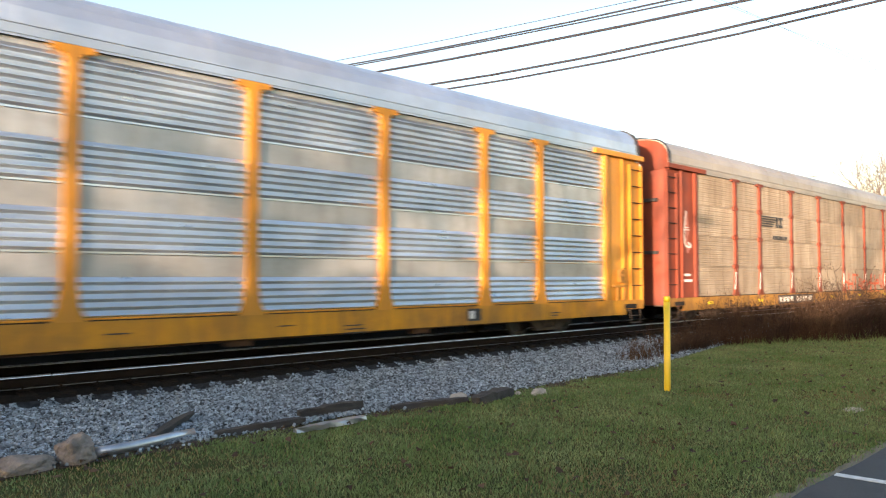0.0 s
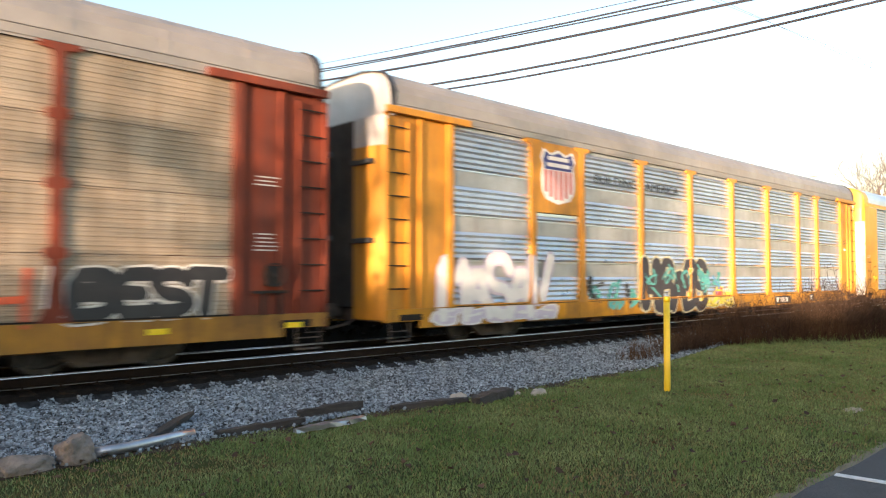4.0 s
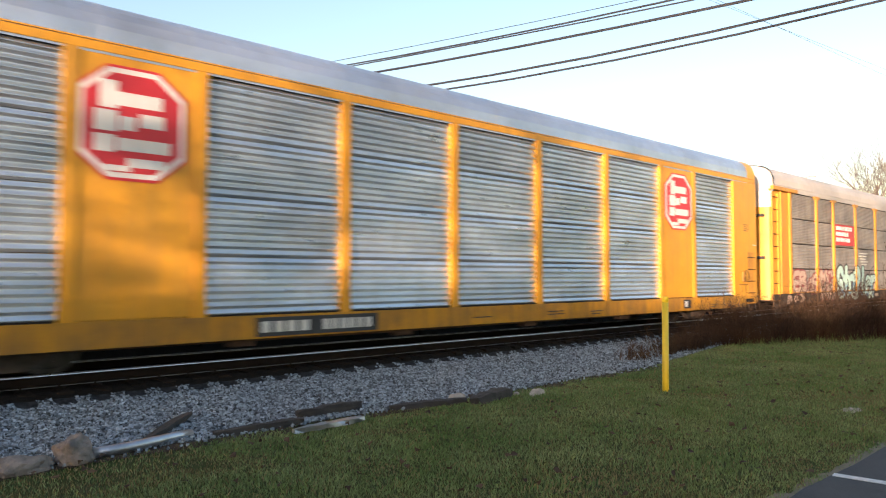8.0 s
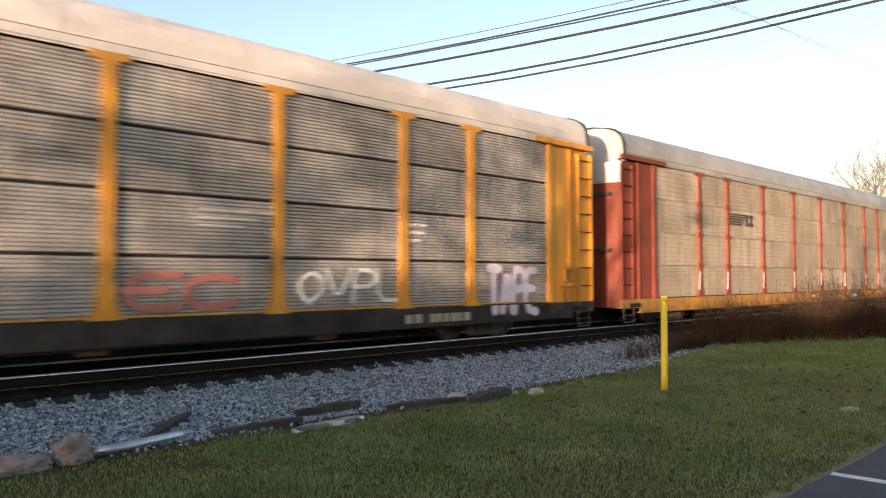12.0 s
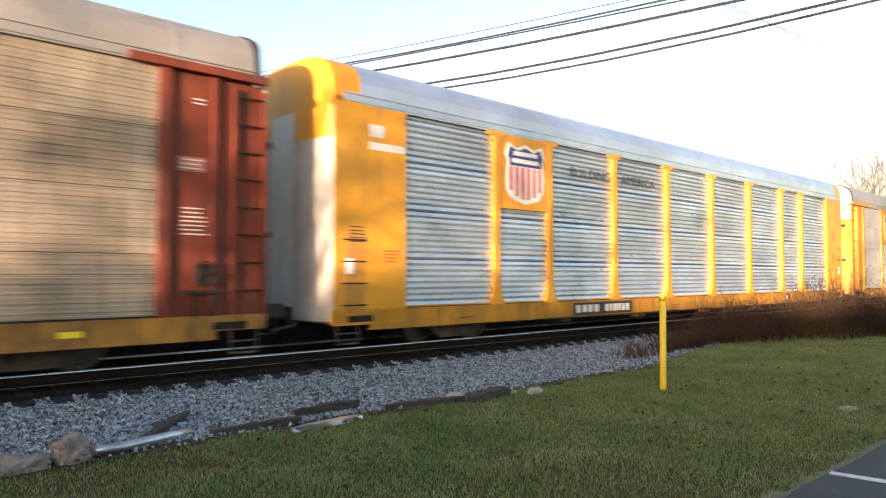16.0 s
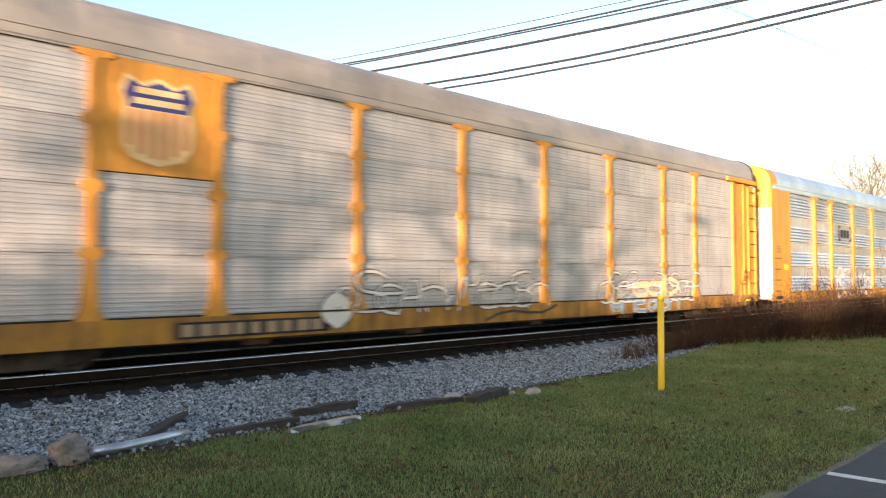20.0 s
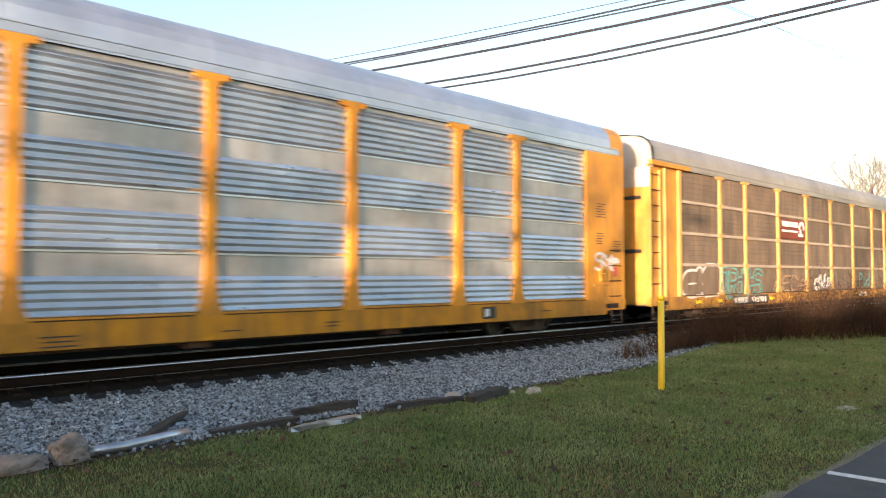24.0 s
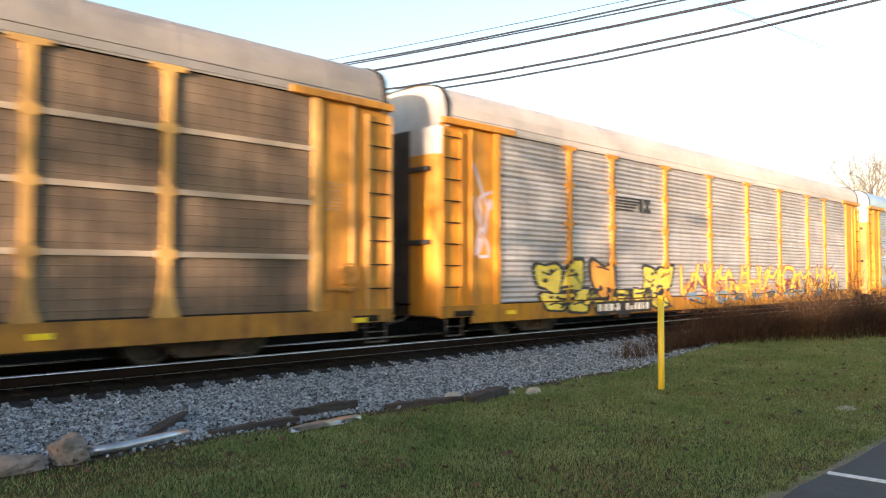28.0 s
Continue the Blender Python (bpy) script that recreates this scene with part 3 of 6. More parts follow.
    tagged(new("weed_thicket", segments_mesh("weed_thicket", segs, WEED, 3)), "dense thicket of dead reddish-brown weeds beside the track", "weeds", kind="stuff")


def conifer(height, seed):
    rng = random.Random(seed)
    verts, faces = [], []
    for i in range(2600):
        f = rng.random() ** 0.8
        z = height * (0.08 + 0.92 * f)
        rad = height * 0.2 * (1 - f) ** 0.85 * rng.uniform(0.5, 1.1)
        a = rng.uniform(0, 6.283)
        c = Vector((rad * math.cos(a), rad * math.sin(a), z))
        s = height * rng.uniform(0.012, 0.035)
        b = len(verts)
        for _ in range(4):
            verts.append(tuple(c + Vector((rng.gauss(0, s), rng.gauss(0, s), rng.gauss(-0.3 * s, s * 0.6)))))
        faces += [(b, b + 1, b + 2), (b, b + 2, b + 3)]
    return soup("crown", verts, faces, NEEDLES)


def build_background():
    trunk = segments_mesh("trunk", [(Vector((0, 0, -0.1)), 0.12, Vector((0, 0, 3)), 0.06)], BARK, 6)
    rng = random.Random(4)
    kinds = [conifer(6.0, 1), conifer(5.0, 2), conifer(4.2, 3)]
    spots = [(10.2, 31.5, 0), (13.5, 36, 1), (3.5, 38, 2), (6.0, 41, 1), (17.5, 40, 0), (20.5, 38, 2), (25, 42, 1), (0, 44, 0), (30, 44, 2), (-4, 41, 1), (36, 47, 0)]
    for x, y, k in spots:
        t = tagged(new("evergreen_tree"), "dark green evergreen tree on the far side of the track", "tree", "evergreens")
        t.matrix_basis = pose(x, y, 0, 0, 0, rng.uniform(0, 360))
        part("trunk", trunk, t)
        part("crown", kinds[k], t)

    def house():
        h = tagged(new("house"), "low brown brick house with a grey pitched roof", "house")
        h.matrix_basis = pose(12, 58, 0, 0, 0, 12)

        def walls(bm):
            box(bm, -6, 6, -4, 4, 0, 3.0)
            prism_x(bm, [(-4, 3.0), (4, 3.0), (0, 5.0)], -6, 6)

        def roof(bm):
            prism_x(bm, [(-4.4, 2.85), (0, 5.1), (4.4, 2.85), (4.4, 3.0), (0, 5.28), (-4.4, 3.0)], -6.4, 6.4)

        def win(bm):
            box(bm, -0.6, 0.6, -0.06, 0.02, 0, 1.2)
        part("wall", mesh_of("wall", walls, BRICK), h)
        part("roof", mesh_of("roof", roof, ROOFING), h)
        for x in (-3.8, -1.0, 2.6):
            part("window", mesh_of("window", win, BLACK, key="housewin"), h, pose(x, -4.02, 1.1))
    house()

    hedge_rng = random.Random(77)
    verts, faces = [], []
    for i in range(52000):
        x = hedge_rng.uniform(-22, 75)
        y = 15.6 + abs(hedge_rng.gauss(0, 1.6))
        top = 2.3 + 0.9 * noise.noise((x * 0.22, 0.0, 7.0)) + 0.35 * noise.noise((x * 0.9, 3.0, 7.0))
        z = top * hedge_rng.random() ** 0.7 * min(1.0, 0.12 + (y - 15.6) * 0.7)
        s = hedge_rng.uniform(0.05, 0.13)
        b = len(verts)
        for _ in range(3):
            verts.append((x + hedge_rng.gauss(0, s), y + hedge_rng.gauss(0, s), max(0, z + hedge_rng.gauss(0, s))))
        faces.append((b, b + 1, b + 2))
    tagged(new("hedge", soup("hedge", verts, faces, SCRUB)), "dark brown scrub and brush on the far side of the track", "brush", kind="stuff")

    # street lamp far behind the train
    def lamp():
        p = tagged(new("street_lamp"), "grey steel street lamp with a flat arm", "street lamp")
        d = EYE + (Vector((0.9409, 0.3387, 0)) * 78.0)
        p.matrix_basis = pose(d.x, d.y, 0, 0, 0, -70)

        def pole(bm):
            tube(bm, [(0, 0, 0), (0, 0, 6), (0, 0, 11.7)], [0.11, 0.09, 0.06])

        def arm(bm):
            tube(bm, [(0, 0, 11.6), (0.35, 0, 11.72), (0.7, 0, 11.75)], 0.04, 6)

        def lumin(bm):
            box(bm, 0.55, 1.15, -0.14, 0.14, 11.68, 11.82, bevel=0.03)
        part("pole", mesh_of("pole", pole, STEELGREY), p)
        part("arm", mesh_of("arm", arm, STEELGREY), p)
        part("head", mesh_of("head", lumin, STEELGREY), p)
    lamp()

    # unseen shade casters added behind the camera: a stepped block and a bare tree
    def shadeblock(bm):
        box(bm, -150, -74.5, -26, -16, 0, 7.8)
        box(bm, -74.5, -60, -26, -16, 0, 6.9)
        box(bm, -60, 2, -26, -16, 0, 6.12)
    tagged(new("building_behind", mesh_of("building_behind", shadeblock, BRICK)), "unseen brown brick block added behind the camera to shade the ground", "building", kind="structure")
    shapes = bare_tree(13.5, 41, 0.5, 4, 0.010, 3)
    for x, y, r in [(-36.0, -12.5, 40)]:
        place_tree(pose(x, y, 0, 0, 0, r), shapes, "unseen tall leafless tree added behind the camera to cast shade", "bare trees")
    # unseen oaks added off view, leaf clumps placed to dapple the cars
    orng = random.Random(12)
    for ox, count, low, turn in ((-18.5, 20, 7, 0), (-9.5, 2, 3, 70)):
        oak = place_tree(pose(ox, 3.2, 0), bare_tree(7.6, 43 + turn, 0.5, 3, 0.008), "unseen oak added off view, its leaf clumps placed to dapple the cars", "oaks")
        verts, faces = [], []
        for i in range(count + low):
            c = Vector((orng.uniform(-2.0, 2.0), orng.uniform(-2.4, 2.4), orng.uniform(2.9, 7.0)))
            if i >= count:
                c.y, c.z = orng.uniform(0.4, 2.3), orng.uniform(2.7, 4.4)
            elif count > 7 and -1.7 < c.y < 0.1 and i % 3 == 0:
                c.y += 1.9
            size = orng.uniform(0.14, 0.34)
            for _ in range(120):
                p = c + Vector((orng.gauss(0, size), orng.gauss(0, size * 0.7), orng.gauss(0, size * 0.9)))
                b = len(verts)
                for _ in range(3):
                    verts.append(tuple(p + Vector((orng.gauss(0, 0.05), orng.gauss(0, 0.05), orng.gauss(0, 0.05)))))
                faces.append((b, b + 1, b + 2))
        part("leaves", soup("leaves", verts, faces, LEAF), oak)
    # the bare tree beyond the track
    place_tree(pose(73.0, 20.0, 0, 0, -2, 20), bare_tree(12.4, 66, 0.45, 4, 0.011, 2), "leafless tree with fine twigs beyond the track")

    # added near-black backing under the brush; it darkens the view beneath the cars
    def bank(bm):
        prism_x(bm, [(15.3, -0.05), (15.9, 0.75), (18.5, 1.0), (20.0, -0.05)], -60, 90)
    tagged(new("earth_bank", mesh_of("earth_bank", bank, SCRUB)), "added near-black backing under the brush that darkens the view beneath the cars", "bank", kind="structure")


def build_small():
    def marker():
        m = tagged(new("marker_post"), "tall yellow plastic utility marker post in the grass", "marker post")
        m.matrix_basis = pose(10.42, 5.92, 0, 0.3, 0.2, 0)

        def tubefn(bm):
            tube(bm, [(0, 0, -0.2), (0, 0, 0.2), (0, 0, 1.44)], 0.052, 16)

        def cap(bm):
            tube(bm, [(0, 0, 1.44), (0, 0, 1.52), (0, 0, 1.53)], [0.053, 0.053, 0.047], 16)
        part("tube", mesh_of("tube", tubefn, POST_YELLOW, True), m)
        part("cap", mesh_of("cap", cap, POST_YELLOW, True), m)
    marker()

    def rock(name, loc, size, seed, mat, label):
        def fn(bm):
            bmesh.ops.create_icosphere(bm, subdivisions=4, radius=1)
            for v in bm.verts:
                q = v.co * 1.6 + Vector((seed, 0, 0))
                v.co *= 1 + 0.28 * noise.noise(q) + 0.10 * noise.noise(q * 3.1) + 0.04 * noise.noise(q * 8)
                v.co = Vector((v.co.x * size[0], v.co.y * size[1], v.co.z * size[2]))
        ob = tagged(new(name, mesh_of(name, fn, mat)), label, "rock")
        ob.matrix_basis = pose(*loc)
    rock("boulder", (2.12, 7.66, 0.10), (0.19, 0.17, 0.17), 3, ROCK, "rough tan sandstone boulder at the edge of the gravel")
    rock("boulder", (1.66, 7.62, 0.05), (0.28, 0.16, 0.12), 9, ROCK, "flat greyish broken rock at the edge of the gravel")
    rock("rock", (8.64, 7.12, 0.03), (0.16, 0.08, 0.07), 5, ROCK_PALE, "pale limestone rock in the grass")
    rock("rock", (8.36, 7.30, 0.02), (0.05, 0.05, 0.04), 7, ROCK_PALE, "small pale stone in the grass")
    rock("rock", (7.45, 7.70, 0.03), (0.17, 0.10, 0.06), 11, ROCK_PALE, "pale broken stone by the old timber")

    rock("flat_stone", (10.82, 3.32, 0.0), (0.22, 0.12, 0.035), 17, ROCK_PALE, "flat pale stone bedded in the lawn")
    lrng = random.Random(91)
    verts, faces = [], []
    for _ in range(420):
        x, y = 1 + 22 * lrng.random() ** 1.4, lrng.uniform(2.5, 7.6)
        a, s = lrng.uniform(0, 6.28), lrng.uniform(0.025, 0.05)
        b = len(verts)
        for k in range(5):
            t = a + k * 1.2566
            rr = s * (1.25 if k == 0 else lrng.uniform(0.6, 0.9))
            verts.append((x + rr * math.cos(t), y + rr * math.sin(t), 0.045 + lrng.uniform(-0.02, 0.03)))
        faces.append(tuple(range(b, b + 5)))
    tagged(new("fallen_leaves", soup("fallen_leaves", verts, faces, LEAF)), "dry brown fallen leaves scattered over the lawn", "leaves", kind="stuff")

    def soil(bm):
        lo, hi = [], []
        for i in range(121):
            x = 0.8 + 12.4 * i / 120
            m = 7.58 + 0.16 * noise.noise((x * 0.6, 2.0, 0.0))
            lo.append(bm.verts.new((x, m - 0.10 - lrng.uniform(0, 0.08), 0.012)))
            hi.append(bm.verts.new((x, m + 0.16 + lrng.uniform(0, 0.12), 0.03)))
        for i in range(120):
            bm.faces.new((lo[i], lo[i + 1], hi[i + 1], hi[i]))
    tagged(new("soil_strip", mesh_of("soil_strip", soil, SOIL)), "strip of dark bare soil between gravel and lawn", "soil", kind="structure")

    def pipe():
        p = tagged(new("metal_pipe"), "bent weathered metal pipe lying on the gravel edge", "pipe")
        pts = [(2.30, 7.66, 0.07), (2.62, 7.66, 0.075), (2.9, 7.71, 0.08), (3.2, 7.83, 0.07), (3.42, 7.90, 0.06)]

        def outer(bm):
            tube(bm, pts, 0.055, 12)
        part("tube", mesh_of("tube", outer, PIPE, True), p)
    pipe()

    def timber(name, a, b, w, h, mat, label, seed):
        rng = random.Random(seed)
        a, b = Vector(a), Vector(b)
        L = (b - a).length

        def fn(bm):
            n = 9
            rings = []
            for i in range(n + 1):
                x = L * i / n
                k = 1 - 0.35 * abs(2 * i / n - 1) ** 4
                rings.append([bm.verts.new((x, sy * w * k + rng.uniform(-1, 1) * w * 0.2, sz * h * k + rng.uniform(-1, 1) * h * 0.25)) for sy, sz in ((-1, -1), (1, -1), (1, 1), (-1, 1))])
            for u, v in zip(rings, rings[1:]):
                for j in range(4):
                    bm.faces.new((u[j], u[(j + 1) % 4], v[(j + 1) % 4], v[j]))
            bm.faces.new(rings[0]), bm.faces.new(rings[-1])
        ob = tagged(new(name, mesh_of(name, fn, mat)), label, "timber")
        d = (b - a).normalized()
        ob.matrix_basis = Matrix.Translation(a) @ d.to_track_quat("X", "Z").to_matrix().to_4x4()
    timber("old_timber", (2.85, 7.78, 0.08), (3.83, 8.89, 0.10), 0.05, 0.03, OLDWOOD, "weathered grey timber half buried in gravel", 1)
    timber("old_timber", (4.84, 7.95, 0.08), (5.80, 7.90, 0.10), 0.07, 0.06, OLDWOOD, "dark rotten timber on the gravel edge", 2)
    timber("old_timber", (7.28, 7.17, 0.06), (8.25, 7.36, 0.08), 0.10, 0.07, OLDWOOD, "dark rotten log in the grass beside gravel", 3)
    timber("plank", (4.37, 7.26, 0.05), (5.39, 7.28, 0.06), 0.06, 0.03, PIPE, "pale weathered plank lying in the grass", 4)
    timber("old_timber", (3.60, 7.69, 0.06), (4.72, 7.63, 0.07), 0.06, 0.04, OLDWOOD, "rotten brown timber edging between gravel and grass", 5)
    timber("old_timber", (6.1, 7.62, 0.05), (7.3, 7.36, 0.06), 0.07, 0.04, OLDWOOD, "rotten brown timber edging between gravel and grass", 6)

    # overhead cables, in one upright plane that crosses the track
    a, b = Vector((8.1, 42.9, 0)), Vector((17.0, 8.8, 0))

    def on_plane(px, py):
        h, p = radians(HEADING), radians(TILT)
        fw = Vector((math.sin(h) * math.cos(p), math.cos(h) * math.cos(p), math.sin(p)))
        rt = Vector((math.cos(h), -math.sin(h), 0))
        up = rt.cross(fw)
        way = fw + rt * ((px - 784) / FOCAL) - up * ((py - 441) / FOCAL)
        nrm = Vector((b.y - a.y, a.x - b.x, 0))
        k = (a - EYE).dot(nrm) / way.dot(nrm)
        return EYE + way * k
    for (x0, y0, x1, y1, x2, y2, r) in ((560, 113, 800, 67, 1123, 0, 0.010), (585, 119, 900, 60.5, 1184, 0, 0.026), (583, 123, 900, 64, 1220, 0, 0.021),
                                        (628, 133, 1064, 53, 1320, 0, 0.037), (717, 156, 1064, 96, 1500, 0, 0.034), (752, 163, 1064, 110, 1560, 0, 0.030)):
        p, mid, q = on_plane(x0, y0), on_plane(x1, y1), on_plane(x2, y2)
        d = q - p
        fm = (mid - p).dot(Vector((d.x, d.y, 0))) / (d.x * d.x + d.y * d.y)
        bow = (p.z + d.z * fm - mid.z) / (fm * (1 - fm))

        def wire(bm):
            tube(bm, [tuple(p + d * f - Vector((0, 0, bow * f * (1 - f)))) for f in (-2.2, -1.6, -1.0, -0.5, 0, 0.25, 0.5, 0.75, 1, 1.5, 2.2)], r, 6)
        tagged(new("overhead_cable", mesh_of("overhead_cable", wire, WIRE)), "black utility cable strung high over the track", "cable", "overhead cables")
    # the poles that carry the cables, one at each end
    for px, py, f in ((653, 129, -2.2), (653, 129, 2.2)):
        p, q = on_plane(628, 133), on_plane(1320, 0)
        foot = p + (q - p) * f
        pole = tagged(new("utility_pole"), "tall wooden utility pole carrying overhead cables", "utility pole", "utility poles")
        pole.matrix_basis = pose(foot.x, foot.y, 0, 0, 0, math.degrees(math.atan2(b.y - a.y, b.x - a.x)) - 90)

        def shaft(bm):
            tube(bm, [(0, 0, -0.1), (0, 0, foot.z * 0.5), (0, 0, foot.z + 1.2)], [0.17, 0.15, 0.11], 10)

        def bar(bm):
            box(bm, -1.2, 1.2, -0.06, 0.06, foot.z + 0.3, foot.z + 0.42)
        part("shaft", mesh_of("shaft", shaft, BARK), pole)
        part("crossarm", mesh_of("crossarm", bar, BARK), pole)
    # two thin far wires on the other side
    for (x0, y0, x1, y1) in ((1258, 0, 1567, 122), (1272, 0, 1567, 133)):
        h, pt = radians(HEADING), radians(TILT)
        fw = Vector((math.sin(h) * math.cos(pt), math.cos(h) * math.cos(pt), math.sin(pt)))
        rt = Vector((math.cos(h), -math.sin(h), 0))
        up = rt.cross(fw)
        ends = []
        for px, py, dep in ((x0, y0, 26.0), (x1, y1, 48.0)):
            ends.append(EYE + (fw + rt * ((px - 784) / FOCAL) - up * ((py - 441) / FOCAL)) * dep)
        d = ends[1] - ends[0]

        def thin(bm):
            tube(bm, [tuple(ends[0] + d * f) for f in (-0.8, 0, 0.5, 1, 2.0)], 0.007, 5)
        tagged(new("overhead_wire", mesh_of("overhead_wire", thin, STEELGREY)), "thin utility wire high over the track", "cable", "thin wires")


# ---------------------------------------------------------------- the train
HALF = 13.65                                     # half the length of a car's body
PITCH = 28.67                                   # from one car to the next
POSTS = (-9.11, -7.15, -4.29, -1.43, 1.43, 4.29, 7.15, 9.11)
BAYS = (-11.83, *POSTS, 11.83)
Z_SILL, Z_DECK, Z_TOP = 0.41, 0.81, 4.815
WHEEL_R = 0.457
SHEETS = 4


def sheet_profile(kind, h):
    """Points (out, z) of a sheet's section from foot to head."""
    pts = []
    if kind == "rib":
        pts.append((0.0, 0.0))
        z = 0.03
        for i in range(min(7 if h > 0.995 else 5, int((h - 0.03) / 0.125))):
            pts += [(0.0, z), (0.045, z + 0.046), (0.045, z + 0.054), (0.0, z + 0.120)]
            z += 0.125
        pts += [(0.0, h)]
    elif kind == "fine":
        k = 15
        h -= 0.035
        for i in range(k):
            a = h * i / k
            pts += [(0.0, a), (0.03, a + h / k * 0.3), (0.03, a + h / k * 0.62)]
        pts.append((0.0, h))
    elif kind == "lap":
        k = max(2, round(h / 0.0715))
        for i in range(k):
            a, d = h * i / k, 0.025 if i % 2 else 0.017
            pts += [(0.012, a), (0.012, a + h / k * 0.5), (d, a + h / k * 0.66), (d, a + h / k * 0.94)]
        pts.append((0.012, h))
    elif kind == "even":
        k = max(1, round(h / 0.1225))
        for i in range(k):
            a = h * i / k
            deep = 0.03 if i in (0, 7) else 0.046
            pts += [(0.0, a + 0.003), (deep, a + 0.048), (deep, a + 0.056), (0.0, a + h / k * 0.92)]
        pts.append((0.0, h))
    elif kind == "shallow":
        k = 6
        for i in range(k):
            a = h * i / k
            pts += [(0.004, a), (0.004, a + h / k * 0.84), (0.011, a + h / k * 0.90), (0.011, a + h / k * 0.97)]
        pts.append((0.004, h))
    elif kind == "plain":
        pts = [(0.0, 0.0), (0.004, 0.04), (0.004, h * 0.5 - 0.01), (0.012, h * 0.5), (0.004, h * 0.5 + 0.01), (0.004, h - 0.04), (0.0, h)]
    return pts


def sheet_mesh(kind, w, h, top=False):
    pts = sheet_profile(kind, h - (0.0 if top else 0.012))

    def fn(bm):
        a = [bm.verts.new((-w / 2, -o, z)) for o, z in pts]
        b = [bm.verts.new((w / 2, -o, z)) for o, z in pts]
        for i in range(len(pts) - 1):
            f = bm.faces.new((a[i], b[i], b[i + 1], a[i + 1]))
            # Flat bands outside the rib groups take the duller second steel.
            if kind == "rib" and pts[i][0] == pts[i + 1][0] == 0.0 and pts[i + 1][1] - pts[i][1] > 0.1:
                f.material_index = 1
        if kind == "lap":
            for x in (-w / 6, w / 6):
                for i in range(max(2, round(h / 0.0715))):
                    z = 0.0715 * (i + 0.2)
                    box(bm, x - 0.012, x + 0.012, -0.017, -0.008, z - 0.008, z + 0.008, 1)
        if kind == "shallow":
            # columns of narrow louvre slits
            for x in (-w / 4, 0.0, w / 4):
                for i in range(16):
                    z = h * (i + 0.6) / 17
                    box(bm, x - 0.04, x + 0.04, -0.009, -0.002, z - 0.005, z + 0.005, 1)
        c = [bm.verts.new((x, 0.02, z)) for x in (-w / 2, w / 2) for z in (0, h - 0.012)]
        bm.faces.new((c[0], c[1], c[3], c[2]))
        bm.faces.new((*a, c[1], c[0]))
        bm.faces.new((*b[::-1], c[2], c[3]))
        bm.faces.new((a[0], c[0], c[2], b[0]))
        bm.faces.new((a[-1], b[-1], c[3], c[1])).material_index = 1 if kind == "fine" else 0
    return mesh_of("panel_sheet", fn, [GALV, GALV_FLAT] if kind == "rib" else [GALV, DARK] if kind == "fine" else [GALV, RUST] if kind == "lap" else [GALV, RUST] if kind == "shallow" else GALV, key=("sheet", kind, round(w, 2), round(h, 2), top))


def post_mesh(style):
    def fn(bm):
        zt = Z_TOP + 0.02
        if style == "flared":
            poly = [(-0.25, Z_DECK), (0.25, Z_DECK), (0.15, Z_DECK + 0.22), (0.10, Z_DECK + 0.62), (0.095, zt - 0.22), (0.13, zt - 0.12), (0.30, zt - 0.09), (0.30, zt), (-0.30, zt), (-0.30, zt - 0.09), (-0.13, zt - 0.12), (-0.095, zt - 0.22), (-0.10, Z_DECK + 0.62), (-0.15, Z_DECK + 0.22)]
        elif style == "bracket":
            half = [(0.22, Z_DECK), (0.13, Z_DECK + 0.2), (0.085, Z_DECK + 0.6)]
            for k in range(1, SHEETS):
                z = Z_DECK + k * (Z_TOP - Z_DECK) / SHEETS
                half += [(0.075, z - 0.09), (0.15, z - 0.06), (0.15, z + 0.06), (0.075, z + 0.09)]
            half += [(0.075, zt - 0.2), (0.11, zt - 0.11), (0.28, zt - 0.08), (0.28, zt)]
            poly = half + [(-x, z) for x, z in half[::-1]]
        else:
            poly = [(-0.13, Z_DECK), (0.13, Z_DECK), (0.10, Z_DECK + 0.3), (0.10, zt - 0.1), (0.12, zt), (-0.12, zt), (-0.10, zt - 0.1), (-0.10, Z_DECK + 0.3)]
        prism_y(bm, poly, -1.60, -1.50)
    return mesh_of("post", fn, YELLOW, key=("post", style))


def roof_points(n=16, r=1.0, drop=0.0):
    out = []
    for i in range(n + 1):
        a = math.pi * i / n
        c, s = math.cos(a), math.sin(a)
        y = -1.585 * math.copysign(abs(c) ** 0.62, c)
        out.append((y * r, 4.90 + (0.91 - drop) * abs(s) ** 0.62))
    return out


def roof_mesh(x0, x1, seams):
    def fn(bm):
        xs = [x0]
        k = max(1, round((x1 - x0) / 1.45))
        for i in range(1, k):
            c = x0 + (x1 - x0) * i / k
            xs += [c - 0.05, c - 0.035, c + 0.035, c + 0.05] if seams else [c]
        xs.append(x1)
        rings = []
        for i, x in enumerate(xs):
            up = 0.006 if seams and 0 < i < len(xs) - 1 and (i - 1) % 4 in (1, 2) else 0.0
            rings.append([bm.verts.new((x, y * (1 + up * 0.6), z + up)) for y, z in [(-1.585, 4.80)] + roof_points() + [(1.585, 4.80)]])
        for u, v in zip(rings, rings[1:]):
            for j in range(len(u) - 1):
                bm.faces.new((u[j], v[j], v[j + 1], u[j + 1]))
        bm.faces.new(rings[0])
        bm.faces.new(rings[-1][::-1])
    return mesh_of("roof", fn, ROOF, key=("roof", x0, x1, seams))


